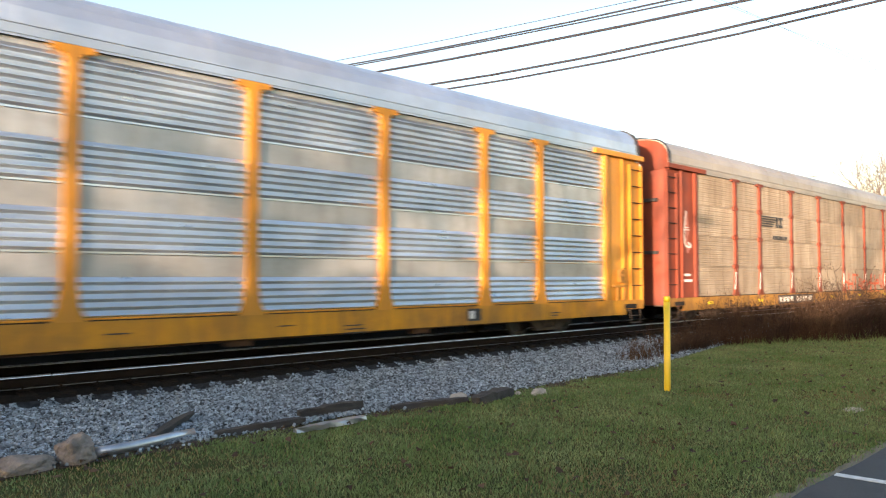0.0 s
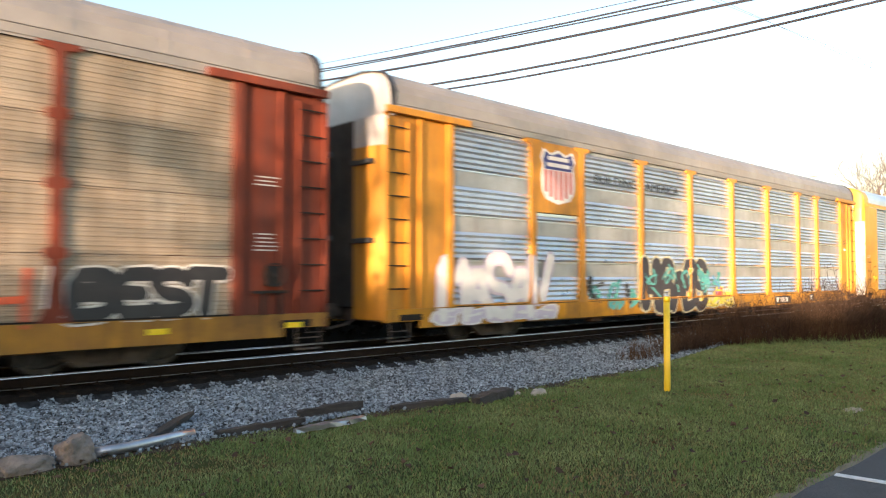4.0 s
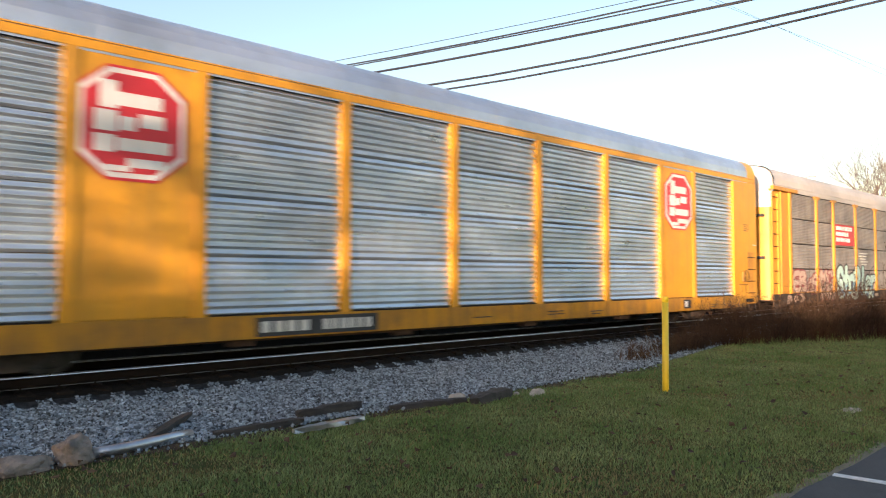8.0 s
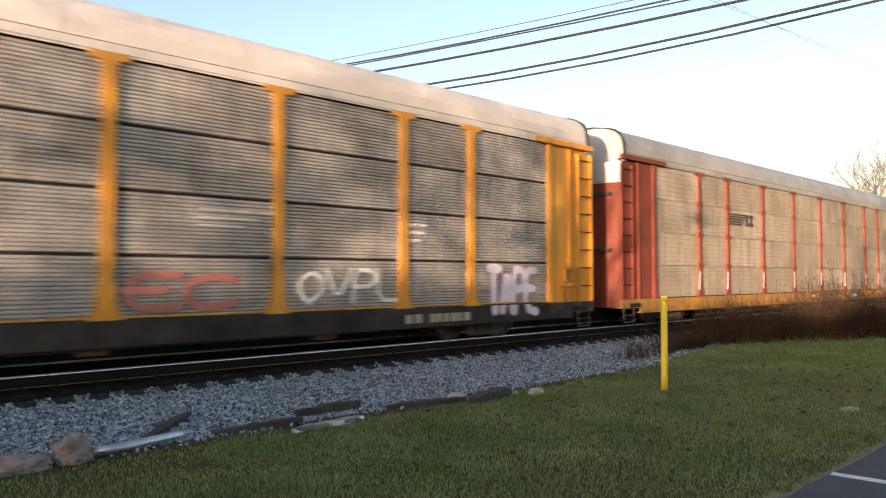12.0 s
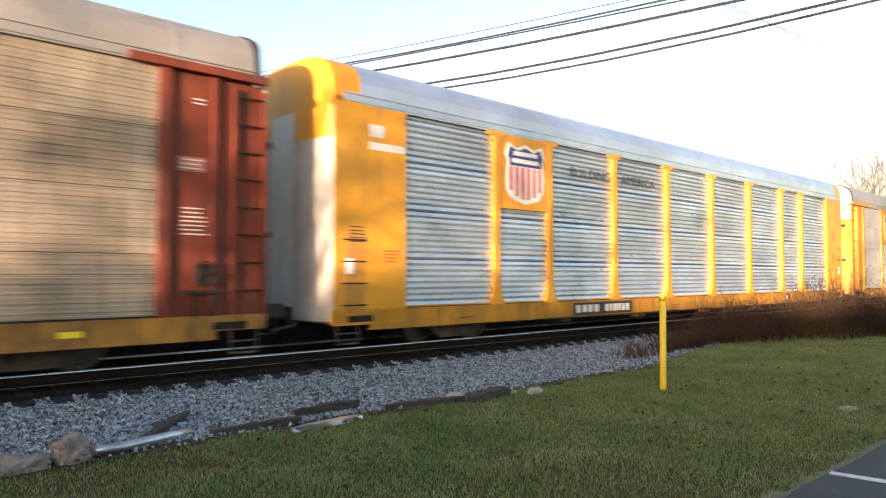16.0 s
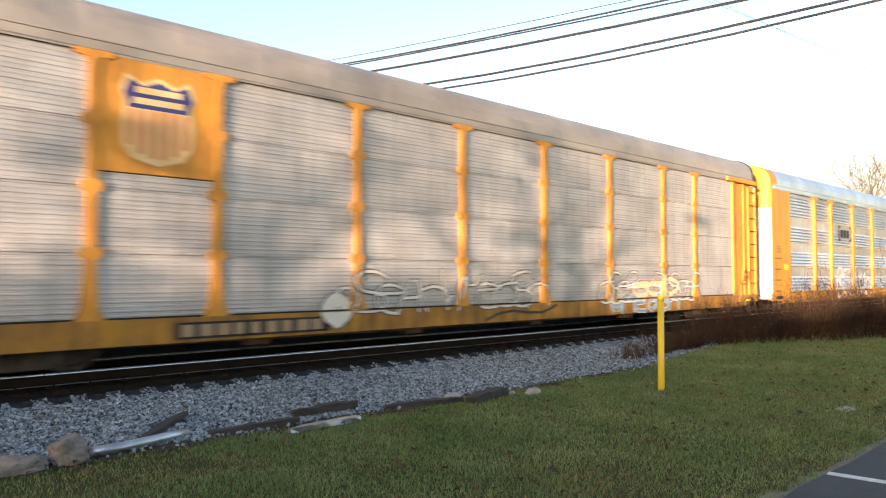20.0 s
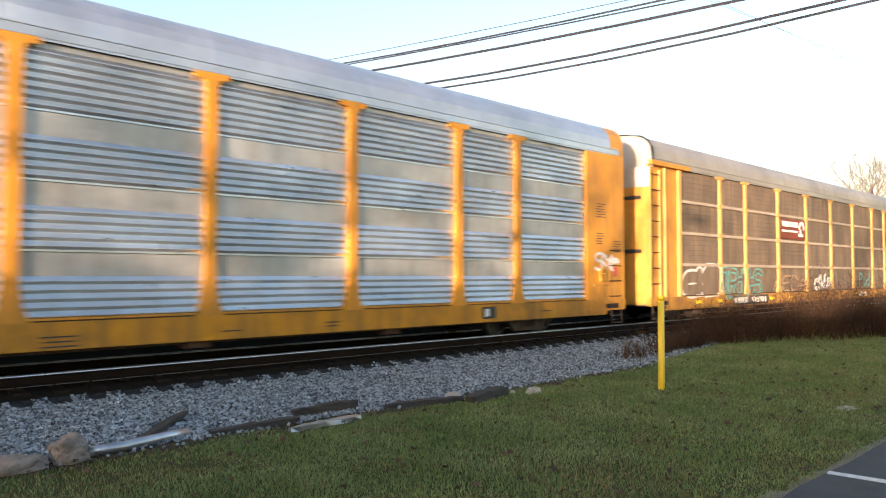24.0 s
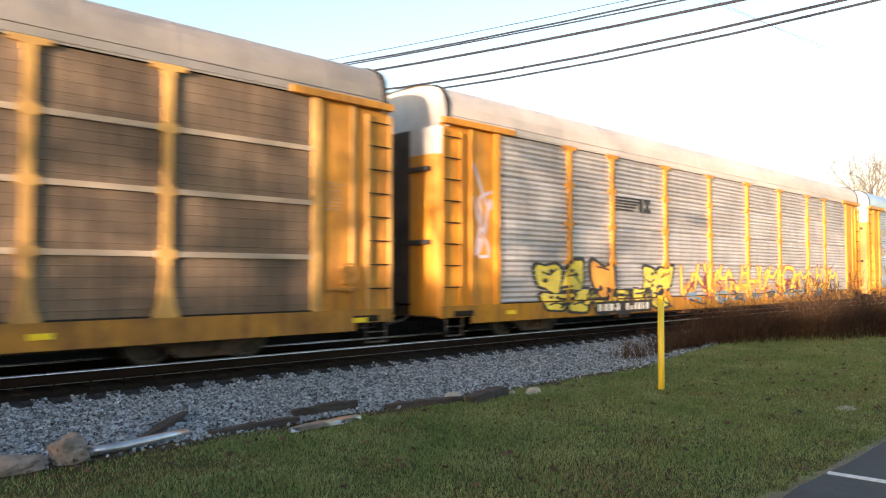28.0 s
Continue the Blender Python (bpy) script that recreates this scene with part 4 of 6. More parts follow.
def end_mesh(y1):
    def fn(bm):
        front = [(-0.01, y1 + 0.004)]
        for y in (y1 * 0.55, -y1 * 0.55):
            front += [(-0.01, y - 0.03), (0.01, y - 0.015), (0.01, y + 0.015), (-0.01, y + 0.03)]
        front += [(-0.01, -y1 - 0.004), (0.06, -y1 - 0.004), (0.06, y1 + 0.004)]
        lo = [bm.verts.new((x, y, 0.85)) for x, y in front]
        hi = [bm.verts.new((x, y, 4.72)) for x, y in front]
        for i in range(len(front)):
            j = (i + 1) % len(front)
            bm.faces.new((lo[i], lo[j], hi[j], hi[i]))
        bm.faces.new(lo), bm.faces.new(hi[::-1])
    return mesh_of("end_door", fn, GALV, key=("end_door", y1))


def wing_mesh(z0, z1, y1):
    """The bowed leaf of an end door, from the near corner inwards to y1."""
    def fn(bm):
        n = 12
        ring = []
        for i in range(n + 1):
            y = -1.585 + (y1 + 1.585) * i / n
            ring.append((-0.20 * math.sqrt(max(0.0, 1 - ((y - y1) / (1.585 + y1)) ** 2)) - 0.06, y))
        ring += [(0.0, y1), (0.0, -1.36), (-0.055, -1.36)]
        lo = [bm.verts.new((x, y, z0)) for x, y in ring]
        hi = [bm.verts.new((x, y, z1)) for x, y in ring]
        for i in range(len(ring)):
            j = (i + 1) % len(ring)
            bm.faces.new((lo[i], lo[j], hi[j], hi[i]))
        bm.faces.new(lo), bm.faces.new(hi[::-1])
    return mesh_of("door_wing", fn, WHITE, key=("wing", z0, z1, y1))


def brake_mesh():
    def fn(bm):
        box(bm, -0.10, 0.14, -1.66, -1.56, 1.30, 1.66, bevel=0.02)
        box(bm, -0.34, 0.30, -1.63, -1.56, 1.18, 1.23)
        for k in range(14):
            a, b = 2 * math.pi * k / 14, 2 * math.pi * (k + 1) / 14
            tube(bm, [(0.02 + 0.2 * math.cos(a), -1.70, 1.5 + 0.2 * math.sin(a)), (0.02 + 0.2 * math.cos(b), -1.70, 1.5 + 0.2 * math.sin(b))], 0.016, 5)
        tube(bm, [(0.02, -1.58, 1.5), (0.02, -1.71, 1.5)], 0.04, 8)
        box(bm, -0.16, -0.11, -1.61, -1.56, 0.80, 1.18)
        box(bm, 0.16, 0.21, -1.61, -1.56, 0.80, 1.18)
    return mesh_of("brake_stand", fn, SILL_OLD, key="brake_stand")


def ladder_mesh():
    def fn(bm):
        for x in (0.0, 0.56):
            box(bm, x, x + 0.055, -1.60, -1.53, 0.55, 4.66)
    return mesh_of("ladder", fn, YELLOW, key="ladder")


def rung_mesh():
    def fn(bm):
        tube(bm, [(0.02, -1.575, 0), (0.3, -1.585, 0), (0.59, -1.575, 0)], 0.016, 6)
    return mesh_of("rung", fn, DARK, key="rung")


def sheet_panel(x0, x1, z0, z1, y=-1.56, th=0.06):
    def fn(bm):
        box(bm, x0, x1, y, y + th, z0, z1, bevel=0.008)
    return mesh_of("panel", fn, YELLOW, key=("panel", round(x0, 2), round(x1, 2), round(z0, 2), round(z1, 2), y, th))


def wheelset_mesh():
    def fn(bm):
        prof = [(0.05, -0.09), (0.12, -0.085), (0.16, -0.05), (0.36, -0.035), (0.375, -0.07), (WHEEL_R, -0.065), (WHEEL_R, 0.035), (WHEEL_R + 0.025, 0.045), (WHEEL_R + 0.025, 0.065), (0.39, 0.065), (0.37, 0.03), (0.16, 0.05), (0.05, 0.08)]
        wheel_lathe(bm, prof, -0.7535, 30)
        wheel_lathe(bm, [(r, -y) for r, y in prof], 0.7535, 30)
        for j in range(6):
            a = math.pi / 3 * j
            for s in (-1, 1):
                bm2 = [(0.25 * math.cos(a) - 0.03, 0.25 * math.cos(a) + 0.03)]
                box(bm, bm2[0][0], bm2[0][1], s * 0.80 - 0.012, s * 0.80 + 0.012, 0.25 * math.sin(a) - 0.03, 0.25 * math.sin(a) + 0.03)
        tube(bm, [(0, -1.02, 0), (0, 0, 0), (0, 1.02, 0)], 0.08, 10)
    return mesh_of("wheelset", fn, TREAD, key="wheelset")


def sideframe_mesh():
    def fn(bm):
        poly = [(-1.12, 0.52), (-1.12, 0.36), (-0.72, 0.30), (-0.46, 0.10), (0.46, 0.10), (0.72, 0.30), (1.12, 0.36), (1.12, 0.52), (0.75, 0.60), (0.45, 0.70), (-0.45, 0.70), (-0.75, 0.60)]
        prism_y(bm, poly, -1.10, -0.98)
        for s in (-1, 1):
            box(bm, s * 0.86 - 0.14, s * 0.86 + 0.14, -1.15, -0.95, 0.34, 0.60, bevel=0.03)
        for x in (-0.2, 0, 0.2):
            tube(bm, [(x, -1.13, 0.18), (x, -1.13, 0.5)], 0.07, 8)
    return mesh_of("side_frame", fn, TRUCK, key="side_frame")


def bolster_mesh():
    def fn(bm):
        box(bm, -0.2, 0.2, -1.0, 1.0, 0.45, 0.72, bevel=0.03)
        box(bm, -0.62, -0.56, -1.0, 1.0, 0.35, 0.45)
        box(bm, 0.56, 0.62, -1.0, 1.0, 0.35, 0.45)
    return mesh_of("bolster", fn, TRUCK, key="bolster")


def clip_z(poly, z, above):
    out = []
    for (ax, az), (bx, bz) in zip(poly, poly[1:] + poly[:1]):
        ia, ib = (az >= z) == above, (bz >= z) == above
        if ia:
            out.append((ax, az))
        if ia != ib:
            f = (z - az) / (bz - az)
            out.append((ax + (bx - ax) * f, z))
    return out


def flat(bm, poly, y, mi):
    if len(poly) < 3:
        return
    f = bm.faces.new([bm.verts.new((x, y, z)) for x, z in poly])
    f.material_index = mi
    if f.normal.y > 0:
        f.normal_flip()


def clip_x(poly, x, above):
    return [(a, b) for b, a in clip_z([(b, a) for a, b in poly], x, above)]


SHEET_Y = [-1.562]         # the face that paint lies on


def on_side(bm, poly, layer, mi):
    """A flat coat of paint on the sheets, carried on over the sill below them."""
    flat(bm, clip_z(poly, Z_DECK + 0.01, True), SHEET_Y[0] - 0.003 * layer, mi)
    flat(bm, clip_z(poly, Z_DECK - 0.01, False), -1.612 - 0.003 * layer, mi)
    xs = [x for x, _ in poly]
    for p in POSTS:
        if min(xs) < p + 0.09 and max(xs) > p - 0.09:
            q = clip_x(poly, p - 0.09, True)
            q = clip_x(q, p + 0.09, False) if len(q) > 2 else q
            q = clip_z(q, Z_DECK + 0.01, True) if len(q) > 2 else q
            flat(bm, q, -1.606 - 0.003 * layer, mi)


def stroke(pts, w):
    left, right = [], []
    for i, p in enumerate(pts):
        a, b = Vector(pts[max(i - 1, 0)]), Vector(pts[min(i + 1, len(pts) - 1)])
        d = (b - a).normalized() if (b - a).length else Vector((1, 0))
        n = Vector((-d.y, d.x)) * w / 2
        left.append((p[0] + n.x, p[1] + n.y))
        right.append((p[0] - n.x, p[1] - n.y))
    return left, right


def ribbon(bm, pts, w, layer, mi):
    l, r = stroke(pts, w)
    for i in range(len(pts) - 1):
        on_side(bm, [l[i], l[i + 1], r[i + 1], r[i]], layer, mi)


def graffiti(car, u0, u1, z0, z1, n, fill, line, seed, style="bubble", lift=0.0, width=0.11, label="spray-painted graffiti lettering"):
    """Abstract lettering sprayed on a car's side between u0 and u1 metres from its front."""
    rng = random.Random(seed)
    x0, x1 = u0 - HALF, u1 - HALF
    w = (x1 - x0) / n

    mats = [fill, line]
    for i in range(n):
        def fn(bm):
            cx, cz = x0 + w * (i + 0.5), (z0 + z1) / 2 + rng.uniform(-0.05, 0.05) * (z1 - z0)
            h = (z1 - z0) * rng.uniform(0.82, 1.05)
            lean = rng.uniform(-0.15, 0.2)
            if style == "bubble":
                for layer, grow, mi in ((0, 1.0, 1), (1, 0.80, 0)):
                    poly = []
                    ph = [rng.uniform(0, 6.28) for _ in range(3)] if layer == 0 else ph
                    for k in range(20):
                        a = 2 * math.pi * k / 20
                        c, s = math.cos(a), math.sin(a)
                        r = 1 + 0.16 * math.sin(2 * a + ph[0]) + 0.14 * math.sin(3 * a + ph[1]) + 0.07 * math.sin(5 * a + ph[2])
                        bx = math.copysign(abs(c) ** 0.6, c) * w * 0.56 * r * grow
                        bz = math.copysign(abs(s) ** 0.6, s) * h * 0.5 * r * grow
                        poly.append((cx + bx + lean * bz, cz + bz))
                    on_side(bm, poly, lift + layer, mi)
                for _ in range(rng.randint(1, 2)):
                    hx, hz = cx + rng.uniform(-0.18, 0.18) * w, cz + rng.uniform(-0.25, 0.25) * h
                    on_side(bm, [(hx + 0.10 * w * math.cos(a), hz + 0.07 * h * math.sin(a)) for a in [k * 0.6283 for k in range(10)]], lift + 2, 1)
                a0 = (cx - 0.3 * w, cz + rng.uniform(-0.2, 0.3) * h)
                ribbon(bm, [a0, (cx, a0[1] + rng.uniform(-0.15, 0.15) * h), (cx + 0.3 * w, a0[1] + rng.uniform(-0.25, 0.25) * h)], 0.05, lift + 2, 1)
            else:
                for _ in range(3):
                    p = [(cx + rng.uniform(-0.5, 0.5) * w, cz + rng.uniform(-0.5, 0.5) * h)]
                    for _ in range(rng.randint(3, 5)):
                        p.append((cx + rng.uniform(-0.5, 0.5) * w, cz + rng.uniform(-0.5, 0.5) * h))
                    q = [p[0]]
                    for a, b, c in zip(p, p[1:], p[2:]):
                        for f in (0.25, 0.5, 0.75, 1.0):
                            s1 = (a[0] + (b[0] - a[0]) * (0.5 + f / 2), a[1] + (b[1] - a[1]) * (0.5 + f / 2))
                            s2 = (b[0] + (c[0] - b[0]) * f / 2, b[1] + (c[1] - b[1]) * f / 2)
                            q.append((s1[0] + (s2[0] - s1[0]) * f, s1[1] + (s2[1] - s1[1]) * f))
                    ribbon(bm, q, 0.07 if style == "tag" else width, lift + rng.choice((0, 1)), rng.choice((0, 0, 1)))
        part("graffiti_letter", mesh_of("graffiti_letter", fn, mats), car["ob"], None, None, label)


# Strokes of sprayed letters on a grid 4 wide and 6 high: column and row of each point.
STROKES = {
    "A": "00 26 40|12 32", "B": "00 06 36 45 34 03|03 33 42 41 30 00", "C": "45 26 05 03 01 20 41", "D": "00 06 26 44 42 20 00",
    "E": "46 06 00 40|03 33", "G": "45 26 05 01 20 41 43 23", "H": "00 06|40 46|03 43", "I": "26 20", "L": "06 00 40",
    "M": "00 06 23 46 40", "N": "00 06 40 46", "O": "20 02 04 26 44 42 20", "P": "00 06 36 45 44 33 03", "R": "00 06 36 45 44 33 03|23 40",
    "S": "45 36 16 05 04 13 33 42 41 30 10 01", "T": "06 46|26 20", "U": "06 01 10 30 41 46", "V": "06 20 46", "W": "06 10 23 30 46",
    "K": "00 06|46 03 40", "a": "44 14 03 01 10 30 41|45 40", "d": "46 40|43 23 02 10 30 41", "e": "03 43 34 14 03 01 10 30", "l": "26 21 30",
    "n": "00 04|03 24 43 40", "o": "20 02 24 42 20", "r": "00 04|03 24 44", "t": "26 21 30|04 44"}


def lettered(car, text, u0, u1, z0, z1, fill, line, thick, rim, label, seed=1, lean=0.06, crowd=1.0):
    """Sprayed letters of thick strokes with a rim, each letter a part."""
    w = (u1 - u0) / len(text)
    for i, ch in enumerate(text):
        if ch == " ":
            continue
        rng = random.Random(seed * 100 + i)

        def fn(bm):
            lines = []
            for run in STROKES[ch].split("|"):
                pts = []
                for p in run.split():
                    gx, gz = int(p[0]) / 4, int(p[1]) / 6
                    z = z0 + thick / 2 + (z1 - z0 - thick) * (gz + rng.uniform(-0.05, 0.05))
                    x = u0 - HALF + w * i + thick * 0.45 + max(w * crowd - thick * 0.9, 0.1) * (gx + rng.uniform(-0.05, 0.05))
                    pts.append((x + lean * (z - z0), z))
                soft = [pts[0]]
                for a, b in zip(pts, pts[1:]):
                    soft += [(a[0] * 0.75 + b[0] * 0.25, a[1] * 0.75 + b[1] * 0.25), (a[0] * 0.25 + b[0] * 0.75, a[1] * 0.25 + b[1] * 0.75)]
                lines.append(soft + [pts[-1]])
            n = 0
            for base, width, mi in (((0.0, thick + 2 * rim, 1),) if rim else ()) + ((1.0, thick, 0),):
                for run in lines:
                    left, right = stroke(run, width)
                    for k in range(len(run)):
                        r = width * 0.5
                        on_side(bm, [(run[k][0] + r * math.cos(t * 0.7854), run[k][1] + r * math.sin(t * 0.7854)) for t in range(8)], base + 0.02 * n, mi)
                        n += 1
                        if k + 1 < len(run):
                            on_side(bm, [left[k], left[k + 1], right[k + 1], right[k]], base + 0.02 * n, mi)
                            n += 1
        part("graffiti_letter", mesh_of("graffiti_letter", fn, [fill, line]), car["ob"], None, None, label)


def decal(car, name, u0, u1, z0, z1, mat, label="", y=-1.575, parent=None):
    def fn(bm):
        box(bm, u0 - HALF, u1 - HALF, y - 0.006, y + 0.006, z0, z1)
    return part(name, mesh_of(name, fn, mat), parent or car["ob"], None, None, label)


def words(car, text, u0, u1, z0, height, mat, label, y=-1.587):
    cu = bpy.data.curves.new("lettering", "FONT")
    cu.body, cu.size, cu.extrude = text, height * 1.4, 0.002
    tmp = new("lettering", cu)
    me = bpy.data.meshes.new_from_object(tmp.evaluated_get(bpy.context.evaluated_depsgraph_get()))
    bpy.data.objects.remove(tmp)
    me.materials.clear()
    me.materials.append(mat)
    stretch = (u1 - u0) / max(v.co.x for v in me.vertices)
    return part("lettering", me, car["ob"], Matrix.Translation((u0 - HALF, y, z0)) @ Matrix.Rotation(math.pi / 2, 4, "X") @ Matrix.Diagonal((stretch, 1, 1, 1)), None, label)


def stencil(car, u, z, w, rows, mat=None, seed=1, y=-1.606):
    """A block of small stencilled lines that cannot be read."""
    rng = random.Random(seed)

    def fn(bm):
        for i in range(rows):
            a = u - HALF + rng.uniform(0, 0.12) * w
            box(bm, a, u - HALF + w * rng.uniform(0.7, 1.0), y - 0.003, y + 0.003, z - 0.07 * i, z - 0.07 * i + 0.022)
    return part("stencil", mesh_of("stencil", fn, mat or BLACK), car["ob"], None, None, "small stencilled lines")


def bars(car, u0, u1, z0, z1, n, mat, label="", y=-1.575, parent=None, seed=1):
    """Lettering that cannot be read: upright marks in a row."""
    rng = random.Random(seed)

    w = (u1 - u0) / n
    for i in range(n):
        k = rng.uniform(0.55, 0.85)

        def fn(bm):
            box(bm, u0 - HALF + i * w, u0 - HALF + i * w + w * k, y - 0.006, y + 0.004, z0, z1)
        part("mark", mesh_of("mark", fn, mat), parent or car["ob"], None, None, label)


def make_car(k, label, paint, sheet, sheet_mat, roof, posts="flared", sill=None, front="A", rear="A", wide=(), girts=False, end_mat=None, post_mat=None, door_mat=None, leaf_mat=None, inner=None):
    ob = tagged(new("autorack_car"), label, "railway car", "train of autorack cars")
    car = {"ob": ob, "k": k, "trucks": []}
    sill = sill or paint
    post_mat = post_mat or paint
    h = (Z_TOP - Z_DECK) / SHEETS
    for side in (1, -1):
        T = TURN[side]
        def sill_fn(bm):
            prism_x(bm, [(-1.60, Z_SILL), (-1.60, Z_DECK), (-1.42, Z_DECK), (-1.42, Z_DECK - 0.05), (-1.57, Z_DECK - 0.05), (-1.57, Z_SILL + 0.03), (-1.47, Z_SILL + 0.03), (-1.47, Z_SILL)], -12.75, 12.75)
            for s in (-1, 1):
                prism_x(bm, [(-1.60, 0.56), (-1.60, Z_DECK), (-1.42, Z_DECK), (-1.42, 0.56)], min(s * 12.75, s * 13.66), max(s * 12.75, s * 13.66))
            for x in np.arange(-12.4, 12.5, 0.725):
                box(bm, x - 0.02, x + 0.02, -1.606, -1.598, Z_SILL + 0.02, Z_DECK - 0.03)
        part("side_sill", mesh_of("side_sill", sill_fn, YELLOW, key="side_sill"), ob, T, sill)

        def chord_fn(bm):
            box(bm, -13.4, 13.4, -1.60, -1.50, Z_TOP + 0.024, Z_TOP + 0.155)
            box(bm, -13.4, 13.4, -1.605, -1.50, Z_TOP + 0.168, Z_TOP + 0.19)
        part("top_chord", mesh_of("top_chord", chord_fn, YELLOW, key="top_chord"), ob, T, roof if posts != "straight" else paint)

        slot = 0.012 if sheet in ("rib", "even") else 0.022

        # Solid black strip paints the shade of the slit below the top chord.
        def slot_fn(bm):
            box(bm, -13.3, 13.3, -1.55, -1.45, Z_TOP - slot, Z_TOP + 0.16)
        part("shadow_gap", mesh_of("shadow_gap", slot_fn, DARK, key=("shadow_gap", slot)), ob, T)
        for i, (a, b) in enumerate(zip(BAYS, BAYS[1:])):
            if i in wide:
                wz = wide[i]
                part("panel", sheet_panel(a, b, wz, Z_TOP - 0.005, -1.575, 0.06), ob, T, paint, "solid painted panel")
            for r in range(SHEETS):
                if i in wide and Z_DECK + (r + 1) * h > wide[i] + 0.1:
                    if Z_DECK + r * h < wide[i] - 0.15:
                        hh = wide[i] - Z_DECK - r * h
                        part("panel_sheet", sheet_mesh(sheet, b - a, hh), ob, T @ pose((a + b) / 2, -1.52, Z_DECK + r * h), sheet_mat)
                    continue
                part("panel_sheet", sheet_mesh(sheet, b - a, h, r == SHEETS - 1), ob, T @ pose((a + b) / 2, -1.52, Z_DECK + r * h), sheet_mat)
                if girts and r:
                    def girt_fn(bm):
                        box(bm, -(b - a) / 2, (b - a) / 2, -0.05, 0.0, -0.045, 0.045)
                    part("girt", mesh_of("girt", girt_fn, CREAM, key=("girt", round(b - a, 2))), ob, T @ pose((a + b) / 2, -1.525, Z_DECK + r * h), girts)
        def base_fn(bm):
            box(bm, -11.85, 11.85, -1.575, -1.50, Z_DECK + (0.022 if posts == "flared" else 0.0), Z_DECK + (0.05 if posts == "flared" else 0.03))
        # Without flared posts the rail's black colour stands in for the shaded slot.
        part("base_rail", mesh_of("base_rail", base_fn, YELLOW, key=("base_rail", posts == "flared")), ob, T, paint if posts == "flared" else DARK)
        if posts == "flared":
            # Black strip painted in as the shadow line beneath the base rail.
            def gap_fn(bm):
                box(bm, -11.85, 11.85, -1.573, -1.50, Z_DECK, Z_DECK + 0.02)
            part("deck_gap", mesh_of("deck_gap", gap_fn, DARK, key="deck_gap"), ob, T)
        for x in POSTS:
            part("post", post_mesh(posts), ob, T @ pose(x, 0, 0), post_mat)
        for s, kind in ((-1, front if side == 1 else rear), (1, rear if side == 1 else front)):
            if kind == "A":
                x0, x1 = sorted((s * 11.85, s * 12.72))
                part("end_panel", sheet_panel(x0, x1, Z_DECK, Z_TOP, -1.53, 0.05), ob, T, door_mat or paint)
                xa, xb = sorted((s * 12.66, s * 12.75))
                part("door_post", sheet_panel(xa, xb, Z_DECK, Z_TOP, -1.58, 0.12), ob, T, post_mat)
                x0, x1 = sorted((s * 12.72, s * 13.62))
                part("recess_panel", sheet_panel(x0, x1, 0.8, Z_TOP, -1.51, 0.05), ob, T, door_mat or paint)
                x0, x1 = sorted((s * 11.78, s * 11.96))
                part("door_post", sheet_panel(x0, x1, Z_DECK, Z_TOP, -1.60, 0.08), ob, T, post_mat)
                x0, x1 = sorted((s * 11.3, s * 13.64))
                part("eave_beam", sheet_panel(x0, x1, Z_TOP - 0.03, Z_TOP + 0.11, -1.66, 0.12), ob, T, paint)
                L = part("ladder", ladder_mesh(), ob, T @ pose(-13.64 if s < 0 else 13.025, 0, 0), post_mat)
                for j in range(9):
                    part("rung", rung_mesh(), L, pose(0, 0, 0.75 + j * 0.47))
            else:
                x0, x1 = sorted((s * 11.85, s * 13.62))
                part("end_panel", sheet_panel(x0, x1, 0.52, Z_TOP + 0.0, -1.60, 0.08), ob, T, paint)
                x0, x1 = sorted((s * 12.9, s * 13.4))
                L = part("ladder_niche", sheet_panel(x0, x1, 0.75, 2.35, -1.604, 0.02), ob, T, YELLOW_OLD)
                for j in range(4):
                    part("rung", rung_mesh(), L, pose(x0 - 0.05, -0.03, 0.9 + j * 0.42))
    # roof
    cap = 0.62
    fx, rx = -13.62 + (cap if front == "B" else 0.16), 13.62 - (cap if rear == "B" else 0.16)
    part("roof", roof_mesh(round(fx, 2), round(rx, 2), True), ob, None, roof)
    for s, kind, x in ((-1, front, fx), (1, rear, rx)):
        a, b = sorted((x, s * 13.62))
        if kind == "A":
            def trim_fn(bm):
                inner, outer = roof_points(16, 0.99), roof_points(16, 1.012)
                rag = random.Random(17)
                a = [bm.verts.new((-0.05 - rag.uniform(0, 0.05), y, z + rag.uniform(0, 0.03))) for y, z in outer]
                b2 = [bm.verts.new((0.04 + rag.uniform(0, 0.05), y, z + 0.012 + rag.uniform(0, 0.03))) for y, z in outer]
                c2 = [bm.verts.new((0.05, y, z - 0.02)) for y, z in inner]
                for i in range(len(a) - 1):
                    bm.faces.new((a[i], b2[i], b2[i + 1], a[i + 1]))
                    bm.faces.new((b2[i], c2[i], c2[i + 1], b2[i + 1]))
                    bm.faces.new((a[i], c2[i], c2[i + 1], a[i + 1]))
            part("roof_trim", mesh_of("roof_trim", trim_fn, BLACK, key="roof_trim"), ob, TURN[-s] @ pose(-abs(x), 0, 0.004), None, "dark edge strip")
        if kind == "B":
            part("roof_cap", roof_mesh(round(a, 2), round(b, 2), False), ob, None, paint, "painted roof end")
        E = TURN[-s]
        part("end_door", end_mesh(-0.45 if kind == "B" else -0.72), ob, E @ pose(-13.80, 0, 0), (inner or END_SHADE) if kind == "A" and not leaf_mat else WHITE if kind == "B" else leaf_mat)
